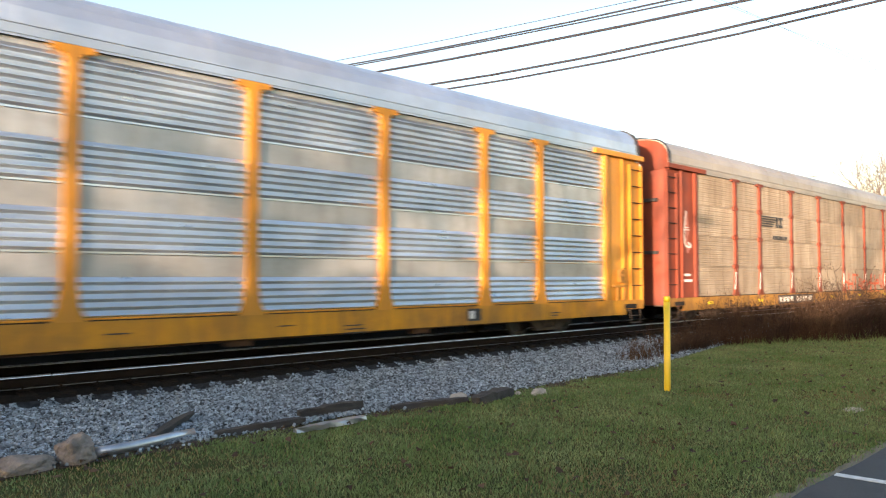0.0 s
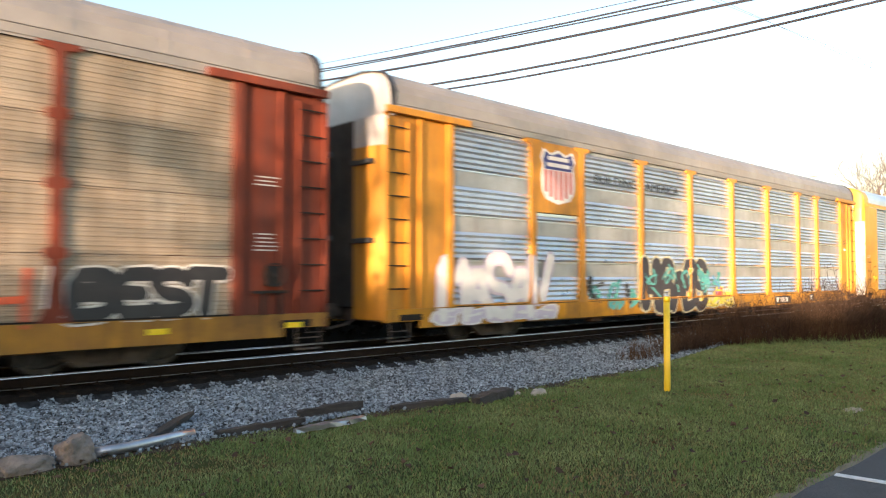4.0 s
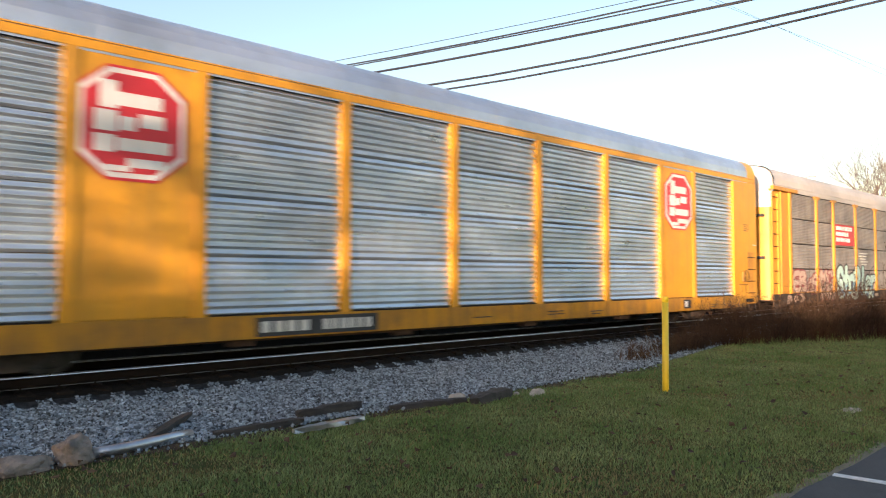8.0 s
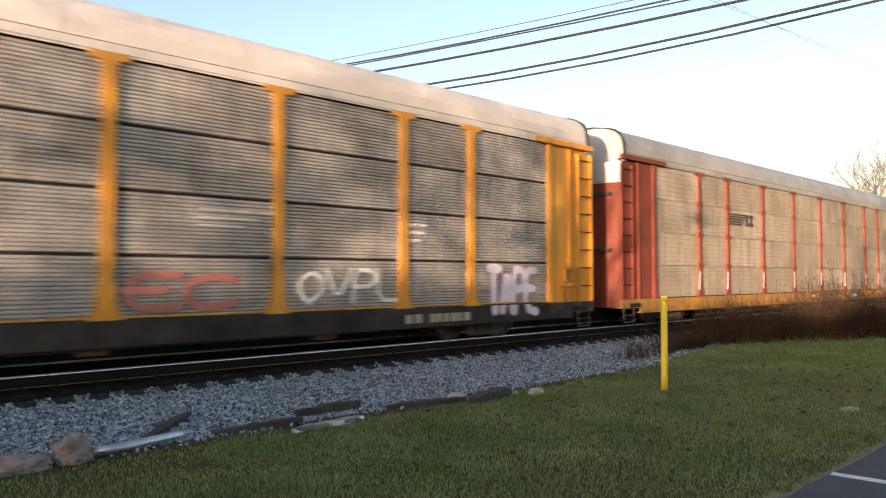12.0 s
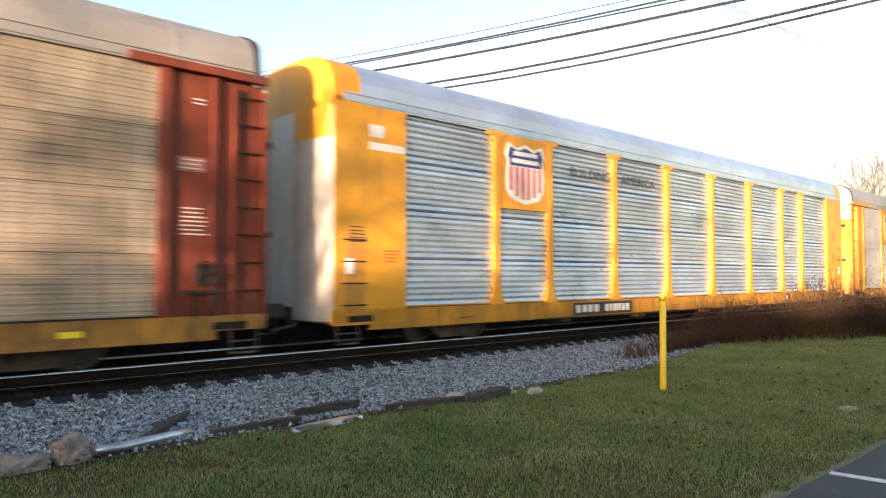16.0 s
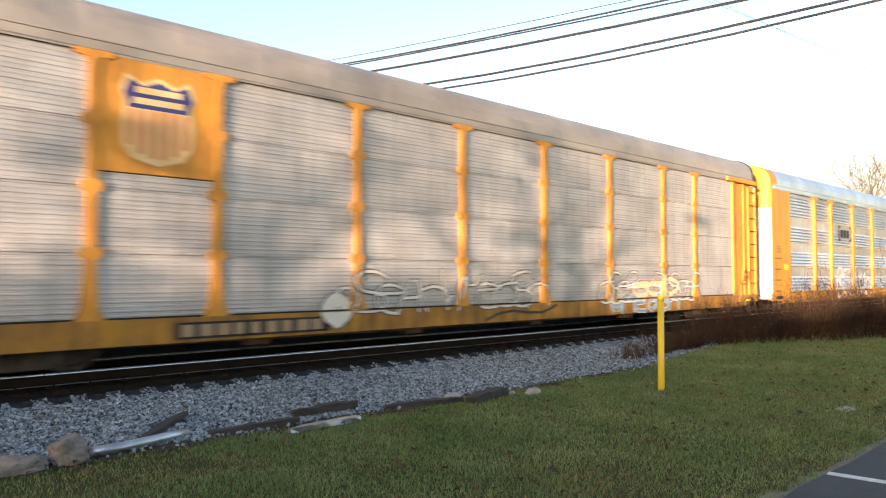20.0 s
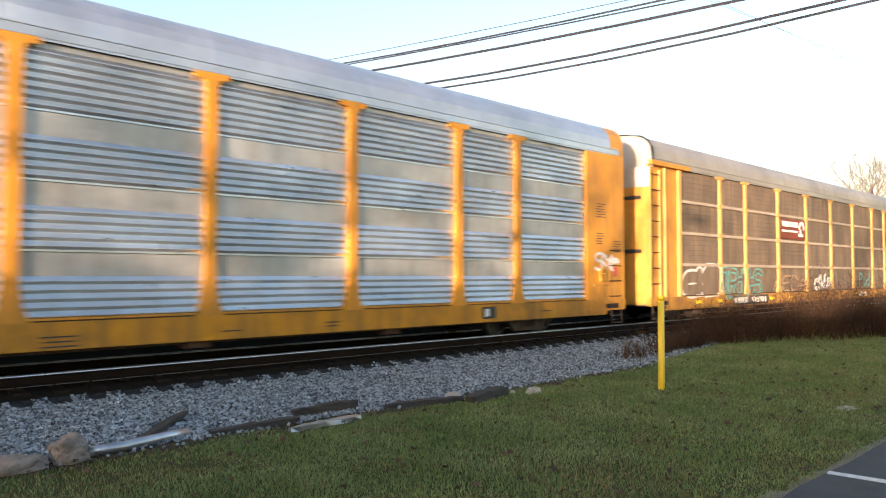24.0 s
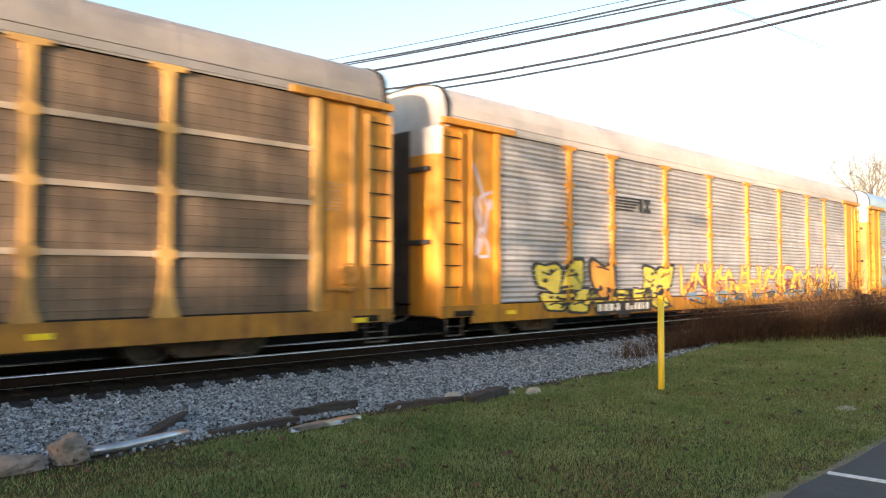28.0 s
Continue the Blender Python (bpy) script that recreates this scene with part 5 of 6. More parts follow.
        for q in (-1, 1):
            if kind == "B":
                part("door_leaf", wing_mesh(0.60, 4.10, -0.45), ob, E @ (Matrix.Identity(4) if q < 0 else Matrix.Scale(-1, 4, (0, 1, 0))) @ pose(-13.56, 0, 0), WHITE_DIRTY, "white bowed end door leaf")
                part("door_head", wing_mesh(4.10, 4.72, -0.45), ob, E @ (Matrix.Identity(4) if q < 0 else Matrix.Scale(-1, 4, (0, 1, 0))) @ pose(-13.56, 0, 0), paint)
            else:
                cp = part("door_leaf", wing_mesh(0.60, 4.12, -0.72), ob, E @ (Matrix.Identity(4) if q < 0 else Matrix.Scale(-1, 4, (0, 1, 0))) @ pose(-13.56, 0, 0), leaf_mat or paint, "bowed end door leaf")
                part("door_head", wing_mesh(4.12, 4.72, -0.72), ob, E @ (Matrix.Identity(4) if q < 0 else Matrix.Scale(-1, 4, (0, 1, 0))) @ pose(-13.56, 0, 0), end_mat or GALV_WHITE)
                def hinge_fn(bm):
                    box(bm, -0.33, -0.19, -1.36, -0.72, 0, 0.10, bevel=0.01)
                for z in (2.15, 3.75):
                    part("hinge_bar", mesh_of("hinge_bar", hinge_fn, BLACK, key="hinge_bar"), cp, pose(0, 0, z), None, "black hinge bar")
        def hood_fn(bm):
            if kind == "A":
                poly = [(-1.585, 4.74)] + roof_points(16, 0.975, 0.03) + [(1.585, 4.74)]
                prism_x(bm, poly, 0.08, 0.14)
                return
            y1 = 0.45 if kind == "B" else 0.72
            cols = []
            for y, z in roof_points(24):
                f = max(0.0, (abs(y) - y1) / (1.585 - y1))
                x = -0.06 - 0.20 * math.sqrt(max(0.0, 1 - f * f))
                lean = 0.06 * (z - 4.70)
                cols.append([bm.verts.new(p) for p in ((x, y, 4.72), (x + lean, y, z - 0.05), (x + lean + 0.05, y, z), (0.12, y, z), (0.12, y, 4.72))])
            for u, v in zip(cols, cols[1:]):
                for j in range(5):
                    bm.faces.new((u[j], v[j], v[(j + 1) % 5], u[(j + 1) % 5]))
            bm.faces.new(cols[0]), bm.faces.new(cols[-1][::-1])
        part("end_hood", mesh_of("end_hood", hood_fn, GALV, key=("end_hood", kind)), ob, E @ pose(-13.56, 0, 0), paint if kind == "B" else (end_mat or GALV_WHITE))
        def coup_fn(bm):
            box(bm, -14.15, -13.2, -0.13, 0.13, 0.62, 0.9, bevel=0.03)
            box(bm, -14.38, -14.1, -0.2, 0.16, 0.60, 0.94, bevel=0.05)
            tube(bm, [(-13.5, -0.6, 0.75), (-13.9, -0.62, 0.5), (-14.33, -0.55, 0.42)], 0.03, 6)
            box(bm, -13.68, -13.5, -1.45, 1.45, 0.56, 0.80)
        part("coupler", mesh_of("coupler", coup_fn, TRUCK, key="coupler"), ob, E)

    def under_fn(bm):
        box(bm, -13.4, 13.4, -1.42, 1.42, 0.70, 0.78)
        box(bm, -13.3, 13.3, -0.35, 0.35, 0.42, 0.70)
        for x in np.arange(-9, 9.1, 1.5):
            box(bm, x - 0.06, x + 0.06, -1.45, 1.45, 0.5, 0.70)
    part("underframe", mesh_of("underframe", under_fn, DARK, key="underframe"), ob)

    def tank_fn(bm):
        tube(bm, [(-1.0, 0.7, 0.5), (0, 0.7, 0.5), (0.6, 0.7, 0.5)], 0.16, 10)
        box(bm, 1.4, 2.0, -0.8, -0.4, 0.38, 0.7)
        tube(bm, [(-6, -0.75, 0.52), (0, -0.75, 0.46), (6, -0.75, 0.52)], 0.03, 6)
        tube(bm, [(-9, -1.34, 0.385), (-3, -1.34, 0.36), (3, -1.34, 0.375), (9, -1.34, 0.385)], 0.025, 6)
        for x in (-6.5, -2.9, 1.1, 5.2):
            box(bm, x, x + 0.45, -1.38, -1.15, 0.27, 0.42, bevel=0.02)
    part("brake_gear", mesh_of("brake_gear", tank_fn, RUST, key="brake_gear"), ob)
    for s in (-1, 1):
        t = part("truck", bolster_mesh(), ob, pose(s * 10.0, 0, 0))
        part("side_frame", sideframe_mesh(), t)
        part("side_frame", sideframe_mesh(), t, TURN[-1])
        for q in (-1, 1):
            car["trucks"].append((part("wheelset", wheelset_mesh(), t), q * 0.86))
    if k != 2:
        part("brake_stand", brake_mesh(), ob, pose(26.15 - HALF, 0, 0), SILL_BLACK if paint is RED else SILL_OLD)
    # inner decks close the car's section
    def deck_fn(bm):
        for z in (2.1, 3.42):
            box(bm, -13.2, 13.2, -1.33, 1.33, z, z + 0.06)
    part("deck", mesh_of("deck", deck_fn, DARK, key="deck"), ob)
    # dark boxes on the sill, painted as the shaded openings above the corner steps
    for u in (0.35, 26.35):
        decal(car, "step_opening", u, u + 0.6, 0.575, 0.70, DARK, "dark box painted as the shaded opening above the step", y=-1.6)
    # stirrup steps that hang at the four corners
    def stirrup_fn(bm):
        for a in (0.0, 0.5):
            tube(bm, [(a, -1.56, 0.60), (a, -1.57, 0.38), (a + (0.03 if a == 0 else -0.03), -1.58, 0.17)], 0.016, 6)
        box(bm, 0.01, 0.49, -1.62, -1.52, 0.16, 0.185)
        box(bm, 0.02, 0.48, -1.58, -1.56, 0.36, 0.38)
    for side in (1, -1):
        for u in (0.12, 26.66):
            part("stirrup_step", mesh_of("stirrup_step", stirrup_fn, TRUCK, key="stirrup_step"), ob, TURN[side] @ pose(u - HALF, 0, 0))
    # yellow reflectors along the sill
    for u in REFLECTORS.get(k, ()):
        decal(car, "reflector", u - 0.16, u + 0.16, Z_SILL + 0.16, Z_SILL + 0.25, REFLECT, y=-1.608)
    return car


def sill_notes(car, seed, mat=None):
    """Small stencilled lines and jacking marks on the side sill."""
    rng = random.Random(seed)
    for u in (3.4, 9.6, 12.7, 15.6, 17.4, 23.4):
        stencil(car, u + rng.uniform(-0.5, 0.5), Z_SILL + rng.uniform(0.12, 0.2), rng.uniform(0.35, 0.8), rng.choice((1, 2, 2, 3)), mat or BLACK, rng.randint(1, 99), -1.607)


def marks(car, u0=8.1, u1=11.2):
    """Reporting marks: pale bars on a black field on the sill."""
    f = decal(car, "mark_field", u0 - 0.1, u1 + 0.1, Z_SILL + 0.03, Z_DECK - 0.04, BLACK, "black field with white marks", y=-1.61)
    w = u1 - u0
    bars(car, u0, u0 + 0.42 * w, Z_SILL + 0.10, Z_DECK - 0.11, 4, CREAM, y=-1.62, parent=f, seed=3)
    bars(car, u0 + 0.52 * w, u1, Z_SILL + 0.10, Z_DECK - 0.11, 6, CREAM, y=-1.62, parent=f, seed=4)


def chalk(car, u, z=Z_SILL + 0.08):
    b = decal(car, "data_plate", u, u + 0.42, z, z + 0.27, BLACK, "black and white data plate", y=-1.61)
    decal(car, "data_frame", u + 0.06, u + 0.2, z + 0.05, z + 0.22, WHITE, y=-1.618, parent=b)


def stripes_logo(car, u, z, mat=BLACK):
    """A road's emblem as plain bars and blocks."""
    def fn(bm):
        x = u - HALF
        for i in range(5):
            box(bm, x, x + 1.35 - 0.1 * i, -1.58, -1.57, z - 0.085 * i, z - 0.085 * i + 0.045)
        box(bm, x + 1.25, x + 1.42, -1.582, -1.57, z - 0.34, z + 0.05)
        box(bm, x + 1.50, x + 1.85, -1.582, -1.57, z - 0.05, z + 0.05)
        box(bm, x + 1.50, x + 1.85, -1.582, -1.57, z - 0.34, z - 0.24)
        box(bm, x + 1.62, x + 1.75, -1.582, -1.57, z - 0.24, z - 0.05)
    part("emblem", mesh_of("emblem", fn, mat), car["ob"], None, None, "black emblem of bars and blocks")


def shield(car, u, z, w, h, stripes=PINK, field=None):
    """A shield emblem: white edge, blue head with pale bars, upright stripes below."""
    def outline(k):
        pts = [(0, 0.5), (0.22, 0.42), (0.42, 0.5), (0.5, 0.32), (0.44, 0.2), (0.48, -0.05), (0.46, -0.28), (0.34, -0.42), (0, -0.5)]
        full = pts + [(-x, zz) for x, zz in pts[::-1][1:-1]]
        return [(u - HALF + x * w * k, z + zz * h * k) for x, zz in full]

    def base_fn(bm):
        prism_y(bm, outline(1.0), -1.588, -1.574)

    def head_fn(bm):
        prism_y(bm, clip_z(outline(0.9), z + 0.13 * h, True), -1.592, -1.58)
    base = part("shield_emblem", mesh_of("shield_emblem", base_fn, field or WHITE), car["ob"], None, None, "faded red, white and blue shield emblem")
    part("emblem_head", mesh_of("emblem_head", head_fn, BLUE), base, None, None, "dark blue head of the shield")
    for i in range(6):
        def stripe_fn(bm):
            x = u - HALF + (i - 2.5) * 0.145 * w
            box(bm, x - 0.038 * w, x + 0.038 * w, -1.592, -1.58, z - (0.42 - 0.022 * (i - 2.5) ** 2) * h, z + 0.115 * h)
        part("emblem_stripe", mesh_of("emblem_stripe", stripe_fn, stripes), base, None, None, "faded red stripe")
    for a, b in ((0.36, 0.30), (0.24, 0.33)):
        def bar_fn(bm):
            box(bm, u - HALF - b * w, u - HALF + b * w, -1.597, -1.58, z + (a - 0.06) * h, z + (a + 0.01) * h)
        part("emblem_bar", mesh_of("emblem_bar", bar_fn, field or WHITE), base, None, None, "pale bar")


def octagon(car, u, z, w, h):
    def outline(k, c=0.27):
        pts = [(0.5 - c, 0.5), (0.5, 0.5 - c * 0.8), (0.5, -0.5 + c * 0.8), (0.5 - c, -0.5)]
        full = pts + [(-x, -zz) for x, zz in pts]
        return [(u - HALF + x * w * k, z + zz * h * k) for x, zz in full]

    def fn(bm):
        prism_y(bm, outline(1.0), -1.590, -1.574, 1)
        prism_y(bm, outline(0.95), -1.594, -1.58, 0)
        prism_y(bm, outline(0.86), -1.598, -1.58, 1)
        x = u - HALF
        for (a, b, c, d) in ((-0.30, -0.14, 0.12, 0.36), (-0.14, 0.26, 0.15, 0.27), (-0.34, -0.14, -0.08, 0.10), (-0.12, 0.02, -0.06, 0.06), (0.06, 0.28, -0.02, 0.10), (-0.34, -0.16, -0.26, -0.11), (-0.14, 0.34, -0.24, -0.13), (-0.05, 0.30, -0.38, -0.30), (-0.25, -0.02, -0.42, -0.37)):
            box(bm, x + a * w, x + b * w, -1.603, -1.58, z + c * h, z + d * h, 0)
    part("octagon_emblem", mesh_of("octagon_emblem", fn, [WHITE, RED_BRIGHT]), car["ob"], None, None, "red octagonal emblem with white bars")


def red_sign(car, u0, u1, z0, z1, rows=3, emblem=False, mat=None):
    s = decal(car, "sign_panel", u0, u1, z0, z1, mat or RED_BRIGHT, "red sign panel with white marks", y=-1.58)
    hh = (z1 - z0) / (rows + 0.6)
    for i in range(rows):
        zz = z1 - (i + 1.1) * hh
        if emblem and i:
            decal(car, "sign_bar", u0 + 0.12, u1 - 0.8, zz + 0.12, zz + 0.2, WHITE, y=-1.59, parent=s)
        else:
            bars(car, u0 + 0.16, u1 - (0.25, 0.75, 0.6)[i] - (0.5 if emblem else 0), zz + 0.03, zz + hh * 0.8, (8, 7, 7)[i], WHITE, y=-1.59, parent=s, seed=i + 2)
    if emblem:
        def fn(bm):
            for a0 in range(9):
                a, b = math.pi * a0 / 9, math.pi * (a0 + 1) / 9
                cx, cz = u1 - HALF - 0.42, (z0 + z1) / 2 + 0.02
                prism_y(bm, [(cx + r * math.cos(t), cz + r * 1.15 * math.sin(t)) for r, t in ((0.17, a), (0.30, a), (0.30, b), (0.17, b))], -1.60, -1.59)
            box(bm, u1 - HALF - 0.75, u1 - HALF - 0.3, -1.60, -1.59, z0 + 0.12, z0 + 0.24)
            box(bm, u1 - HALF - 0.6, u1 - HALF - 0.45, -1.60, -1.59, z0 + 0.24, z0 + 0.42)
        part("sign_emblem", mesh_of("sign_emblem", fn, WHITE), s, None, None, "white curved emblem")


CARS = []
REFLECTORS = {1: (2.6, 6.4, 9.9, 13.5, 17.0, 20.6, 24.2, 26.6), 5: (17.0, 20.6, 24.2), 7: (2.6, 26.5), 8: (6.4,), 9: (2.9, 4.4, 8.6, 10.4, 13.5, 16.4, 18.3, 21.0, 26.5), 10: (2.2, 25.5)}


def white_strips(car):
    """Reflective strips on the feet of the posts."""
    def fn(bm):
        prism_y(bm, [(-0.155, 1.02), (-0.115, 1.40), (-0.085, 1.62), (-0.055, 1.62), (-0.085, 1.40), (-0.115, 1.02)], -1.609, -1.60)
    me = mesh_of("reflective_strip", fn, WHITE, key="reflective_strip")
    for x in POSTS:
        part("reflective_strip", me, car["ob"], pose(x, 0, 0), None, "white reflective strip")


def build_train():
    U = 3.05
    c = make_car(0, "yellow autorack car with bright galvanised side sheets", YELLOW, "rib", GALV, ROOF, "flared", end_mat=GALV_OLD, sill=SILL)
    chalk(c, 20.2)
    sill_notes(c, 1)
    CARS.append(c)

    c = make_car(1, "oxide red autorack car with tan stained sheets and graffiti", RED, "lap", GALV_TAN, ROOF_TAN, "bracket", sill=SILL_OLD, end_mat=RED)
    marks(c, 8.0, 11.2)
    stripes_logo(c, 6.65, 3.66)
    stencil(c, 1.0, 3.0, 0.5, 2, CREAM, 3, -1.536)
    white_strips(c)
    bars(c, 7.6, 8.9, 2.86, 3.0, 7, BLACK, "small faded black marks", seed=8)
    decal(c, "white_patch", 0.9, 1.55, 1.30, 1.38, WHITE, y=-1.536)
    bars(c, 0.95, 1.5, 1.48, 1.56, 7, CREAM, y=-1.536, seed=5)
    stencil(c, 25.85, 3.2, 0.5, 3, CREAM, 6, -1.536)
    stencil(c, 25.85, 2.2, 0.5, 5, CREAM, 7, -1.536)
    SHEET_Y[0] = -1.535
    graffiti(c, 0.98, 1.72, 1.7, 4.2, 1, CREAM, SPRAY_DULLRED, 30, "tag", label="white sprayed scrawl")
    SHEET_Y[0] = -1.562
    lettered(c, "nHTAndHeVnAH", 15.0, 22.4, 0.72, 1.6, SPRAY_RED, SPRAY_DULLRED, 0.10, 0.0, "bright red sprayed graffiti strokes", 31)
    lettered(c, "BEST", 22.9, 25.2, 0.80, 1.62, BLACK, CREAM, 0.22, 0.035, "black outlined graffiti lettering", 32, 0.05, 1.25)
    CARS.append(c)

    c = make_car(2, "yellow autorack car with ribbed galvanised sheets and graffiti", YELLOW, "rib", GALV, ROOF_TAN, "flared", wide={1: U}, sill=SILL)
    shield(c, 5.5, 3.97, 1.38, 1.38)
    words(c, "BUILDING", 7.0, 9.05, 3.98, 0.24, BLACK, "black painted slogan")
    words(c, "AMERICA", 9.55, 11.4, 3.98, 0.24, BLACK, "black painted slogan")
    stencil(c, 25.85, 3.1, 0.5, 4, BLACK, 21, -1.536)
    decal(c, "white_patch", 25.95, 26.2, 2.62, 2.72, WHITE, y=-1.536)
    lettered(c, "MASAV", 1.4, 5.0, 0.5, 2.0, WHITE, SPRAY_LILAC, 0.25, 0.06, "pale lilac and white graffiti", 33, 0.05, 1.3)
    graffiti(c, 1.2, 5.4, 0.42, 0.8, 5, SPRAY_LILAC, WHITE, 37, "bubble", label="pale lilac graffiti lettering")
    lettered(c, "H", 9.2, 10.4, 0.42, 2.08, SPRAY_SLATE, SPRAY_SAND, 0.56, 0.07, "black and grey graffiti block", 34, 0.0)
    lettered(c, "BABS", 10.2, 12.9, 0.42, 2.0, SPRAY_SLATE, SPRAY_SAND, 0.30, 0.045, "black and grey graffiti lettering", 35, 0.08, 1.35)
    graffiti(c, 9.4, 13.4, 0.7, 1.95, 4, SPRAY_TEAL, SPRAY_SLATE, 38, "wild", 4.5, 0.06, "thin teal graffiti strokes")
    graffiti(c, 12.7, 15.0, 0.43, 1.0, 3, SPRAY_YELLOW, SPRAY_SAND, 39, "bubble", label="yellow graffiti patch")
    graffiti(c, 12.8, 14.2, 0.9, 1.8, 2, SPRAY_TEAL, SPRAY_BLUE, 35, "wild", 3.5, 0.09, "teal and blue graffiti strokes")
    graffiti(c, 13.7, 14.3, 0.8, 1.15, 1, PINK, SPRAY_YELLOW, 41, "bubble", 3.5, label="pink sprayed blot")
    graffiti(c, 6.6, 9.4, 0.5, 1.5, 3, SPRAY_TEAL, BLACK, 36, "wild", label="dark green graffiti strokes")
    f = decal(c, "mark_field", 18.35, 19.8, 0.46, 0.74, BLACK, "dark field with faded marks", y=-1.61)
    bars(c, 18.5, 19.65, 0.52, 0.69, 3, CREAM, y=-1.62, seed=9, parent=f)
    chalk(c, 21.7)
    sill_notes(c, 3)
    CARS.append(c)

    c = make_car(3, "clean yellow autorack car with red octagonal emblems", YELLOW_NEW, "even", GALV, ROOF, "straight", front="B", rear="B", wide={1: 0.79, 7: 0.79}, sill=SILL)
    octagon(c, 5.42, 3.80, 1.66, 1.75)
    octagon(c, 21.80, 3.80, 1.66, 1.75)
    stencil(c, 0.25, 2.45, 0.45, 2, WHITE, 2)
    decal(c, "yellow_patch", 1.1, 1.65, 1.32, 1.5, REFLECT, y=-1.606)
    stencil(c, 1.15, 1.4, 0.4, 1, BLACK, 4, -1.614)
    stencil(c, 26.2, 3.3, 0.4, 4, BLACK, 5)
    stencil(c, 26.9, 2.6, 0.35, 1, WHITE, 6)
    marks(c, 7.6, 10.0)
    chalk(c, 22.0)
    sill_notes(c, 4)
    CARS.append(c)

    c = make_car(4, "yellow autorack car with dull finely ribbed sheets and mint graffiti", YELLOW, "fine", GALV_DARK, ROOF_PALE, "flared", sill=SILL_BLACK)
    red_sign(c, 6.6, 9.1, 2.88, 3.80)
    bars(c, 20.84, 21.3, 0.50, 0.68, 2, GIRT, y=-1.612, seed=25)
    bars(c, 21.5, 22.7, 0.50, 0.68, 6, GIRT, y=-1.612, seed=26)
    decal(c, "white_patch", 11.8, 12.3, 0.54, 0.66, GIRT, y=-1.612)
    for i in range(5):
        bars(c, 9.75 + 0.08 * i, 11.0 - 0.15 * (i % 3), 2.55 - 0.13 * i, 2.60 - 0.13 * i, 14, CREAM, "small white stencilled marks", y=-1.556, seed=30 + i)
    for i in range(3):
        bars(c, 20.8, 21.5 - 0.1 * i, 2.50 - 0.16 * i, 2.56 - 0.16 * i, 6, CREAM, "small white stencilled marks", y=-1.556, seed=40 + i)
    for i in range(3):
        bars(c, 16.5, 17.9 - 0.3 * i, 2.55 - 0.13 * i, 2.59 - 0.13 * i, 10, CREAM, "small white stencilled marks", y=-1.556, seed=50 + i)
    lettered(c, "StaPler", 6.7, 11.95, 0.46, 1.98, SPRAY_MINT, BLACK, 0.33, 0.07, "large mint green graffiti lettering with dark outline", 41, 0.08, 1.12)
    graffiti(c, 6.9, 11.8, 0.42, 1.3, 6, SPRAY_SLATE, SPRAY_BLUE, 46, "wild", 4.5, 0.07, "dark and blue strokes over the mint letters")
    lettered(c, "EB", 1.9, 3.2, 0.82, 1.72, SPRAY_PEACH, SPRAY_MAROON, 0.22, 0.07, "cream and red graffiti", 42, 0.0, 1.15)
    lettered(c, "aS", 3.5, 4.4, 0.82, 1.6, SPRAY_PEACH, SPRAY_MAROON, 0.18, 0.06, "cream and red graffiti", 47, 0.05, 1.2)
    lettered(c, "KE", 4.7, 6.3, 0.46, 1.75, SPRAY_PEACH, SPRAY_MAROON, 0.34, 0.05, "cream and red graffiti lettering", 43, 0.05, 1.1)
    graffiti(c, 4.8, 6.3, 0.9, 1.7, 2, SPRAY_MAROON, SPRAY_PEACH, 44, "wild", 3.5, 0.05, "dark red graffiti strokes")
    graffiti(c, 1.2, 3.0, 0.42, 0.80, 3, SPRAY_PEACH, SPRAY_MAROON, 48, "wild", 0.0, 0.13, "cream and red paint on the sill")
    lettered(c, "EC", 15.3, 17.2, 0.9, 1.55, SPRAY_DULLRED, SPRAY_DULLRED, 0.13, 0.0, "faded red graffiti tag", 43)
    lettered(c, "OVPL", 18.3, 20.7, 0.95, 1.62, CREAM, CREAM, 0.085, 0.0, "white chalky graffiti tag", 44)
    lettered(c, "TAPE", 23.2, 24.9, 0.55, 1.75, SPRAY_LILAC, SPRAY_DULLRED, 0.19, 0.02, "pale lilac graffiti with a red rim", 45, 0.04, 1.25)
    CARS.append(c)

    c = make_car(5, "oxide red autorack car with tan stained side sheets", RED, "lap", GALV_TAN, ROOF_TAN, "bracket", sill=SILL_OLD)
    stripes_logo(c, 6.65, 3.6)
    white_strips(c)
    f = decal(c, "mark_field", 18.2, 19.5, 0.46, 0.74, BLACK, "dark field with faded marks", y=-1.61)
    bars(c, 18.4, 19.35, 0.52, 0.69, 3, CREAM, y=-1.62, seed=24, parent=f)
    decal(c, "white_patch", 13.84, 14.34, 0.60, 0.68, WHITE, y=-1.61)
    decal(c, "label_frame", 25.75, 26.2, 3.16, 3.40, SPRAY_DULLRED, "faded stencil block", y=-1.534)
    stencil(c, 25.78, 3.34, 0.42, 3, CREAM, 6, -1.544)
    stencil(c, 25.8, 2.55, 0.5, 7, CREAM, 7, -1.536)
    stencil(c, 26.0, 4.35, 0.2, 2, WHITE, 8, -1.536)
    CARS.append(c)

    c = make_car(6, "yellow autorack car with pale ribbed sheets and shield emblem", YELLOW_NEW, "even", GALV, ROOF, "flared", front="B", rear="B", wide={1: U}, sill=SILL)
    shield(c, 5.55, 3.9, 1.45, 1.45)
    words(c, "BUILDING", 7.3, 9.1, 4.05, 0.25, BLACK, "black painted slogan")
    words(c, "AMERICA", 9.65, 11.45, 4.05, 0.25, BLACK, "black painted slogan")
    marks(c, 7.5, 10.0)
    decal(c, "white_patch", 0.85, 1.2, 4.2, 4.45, WHITE, "white stencil patch", y=-1.606)
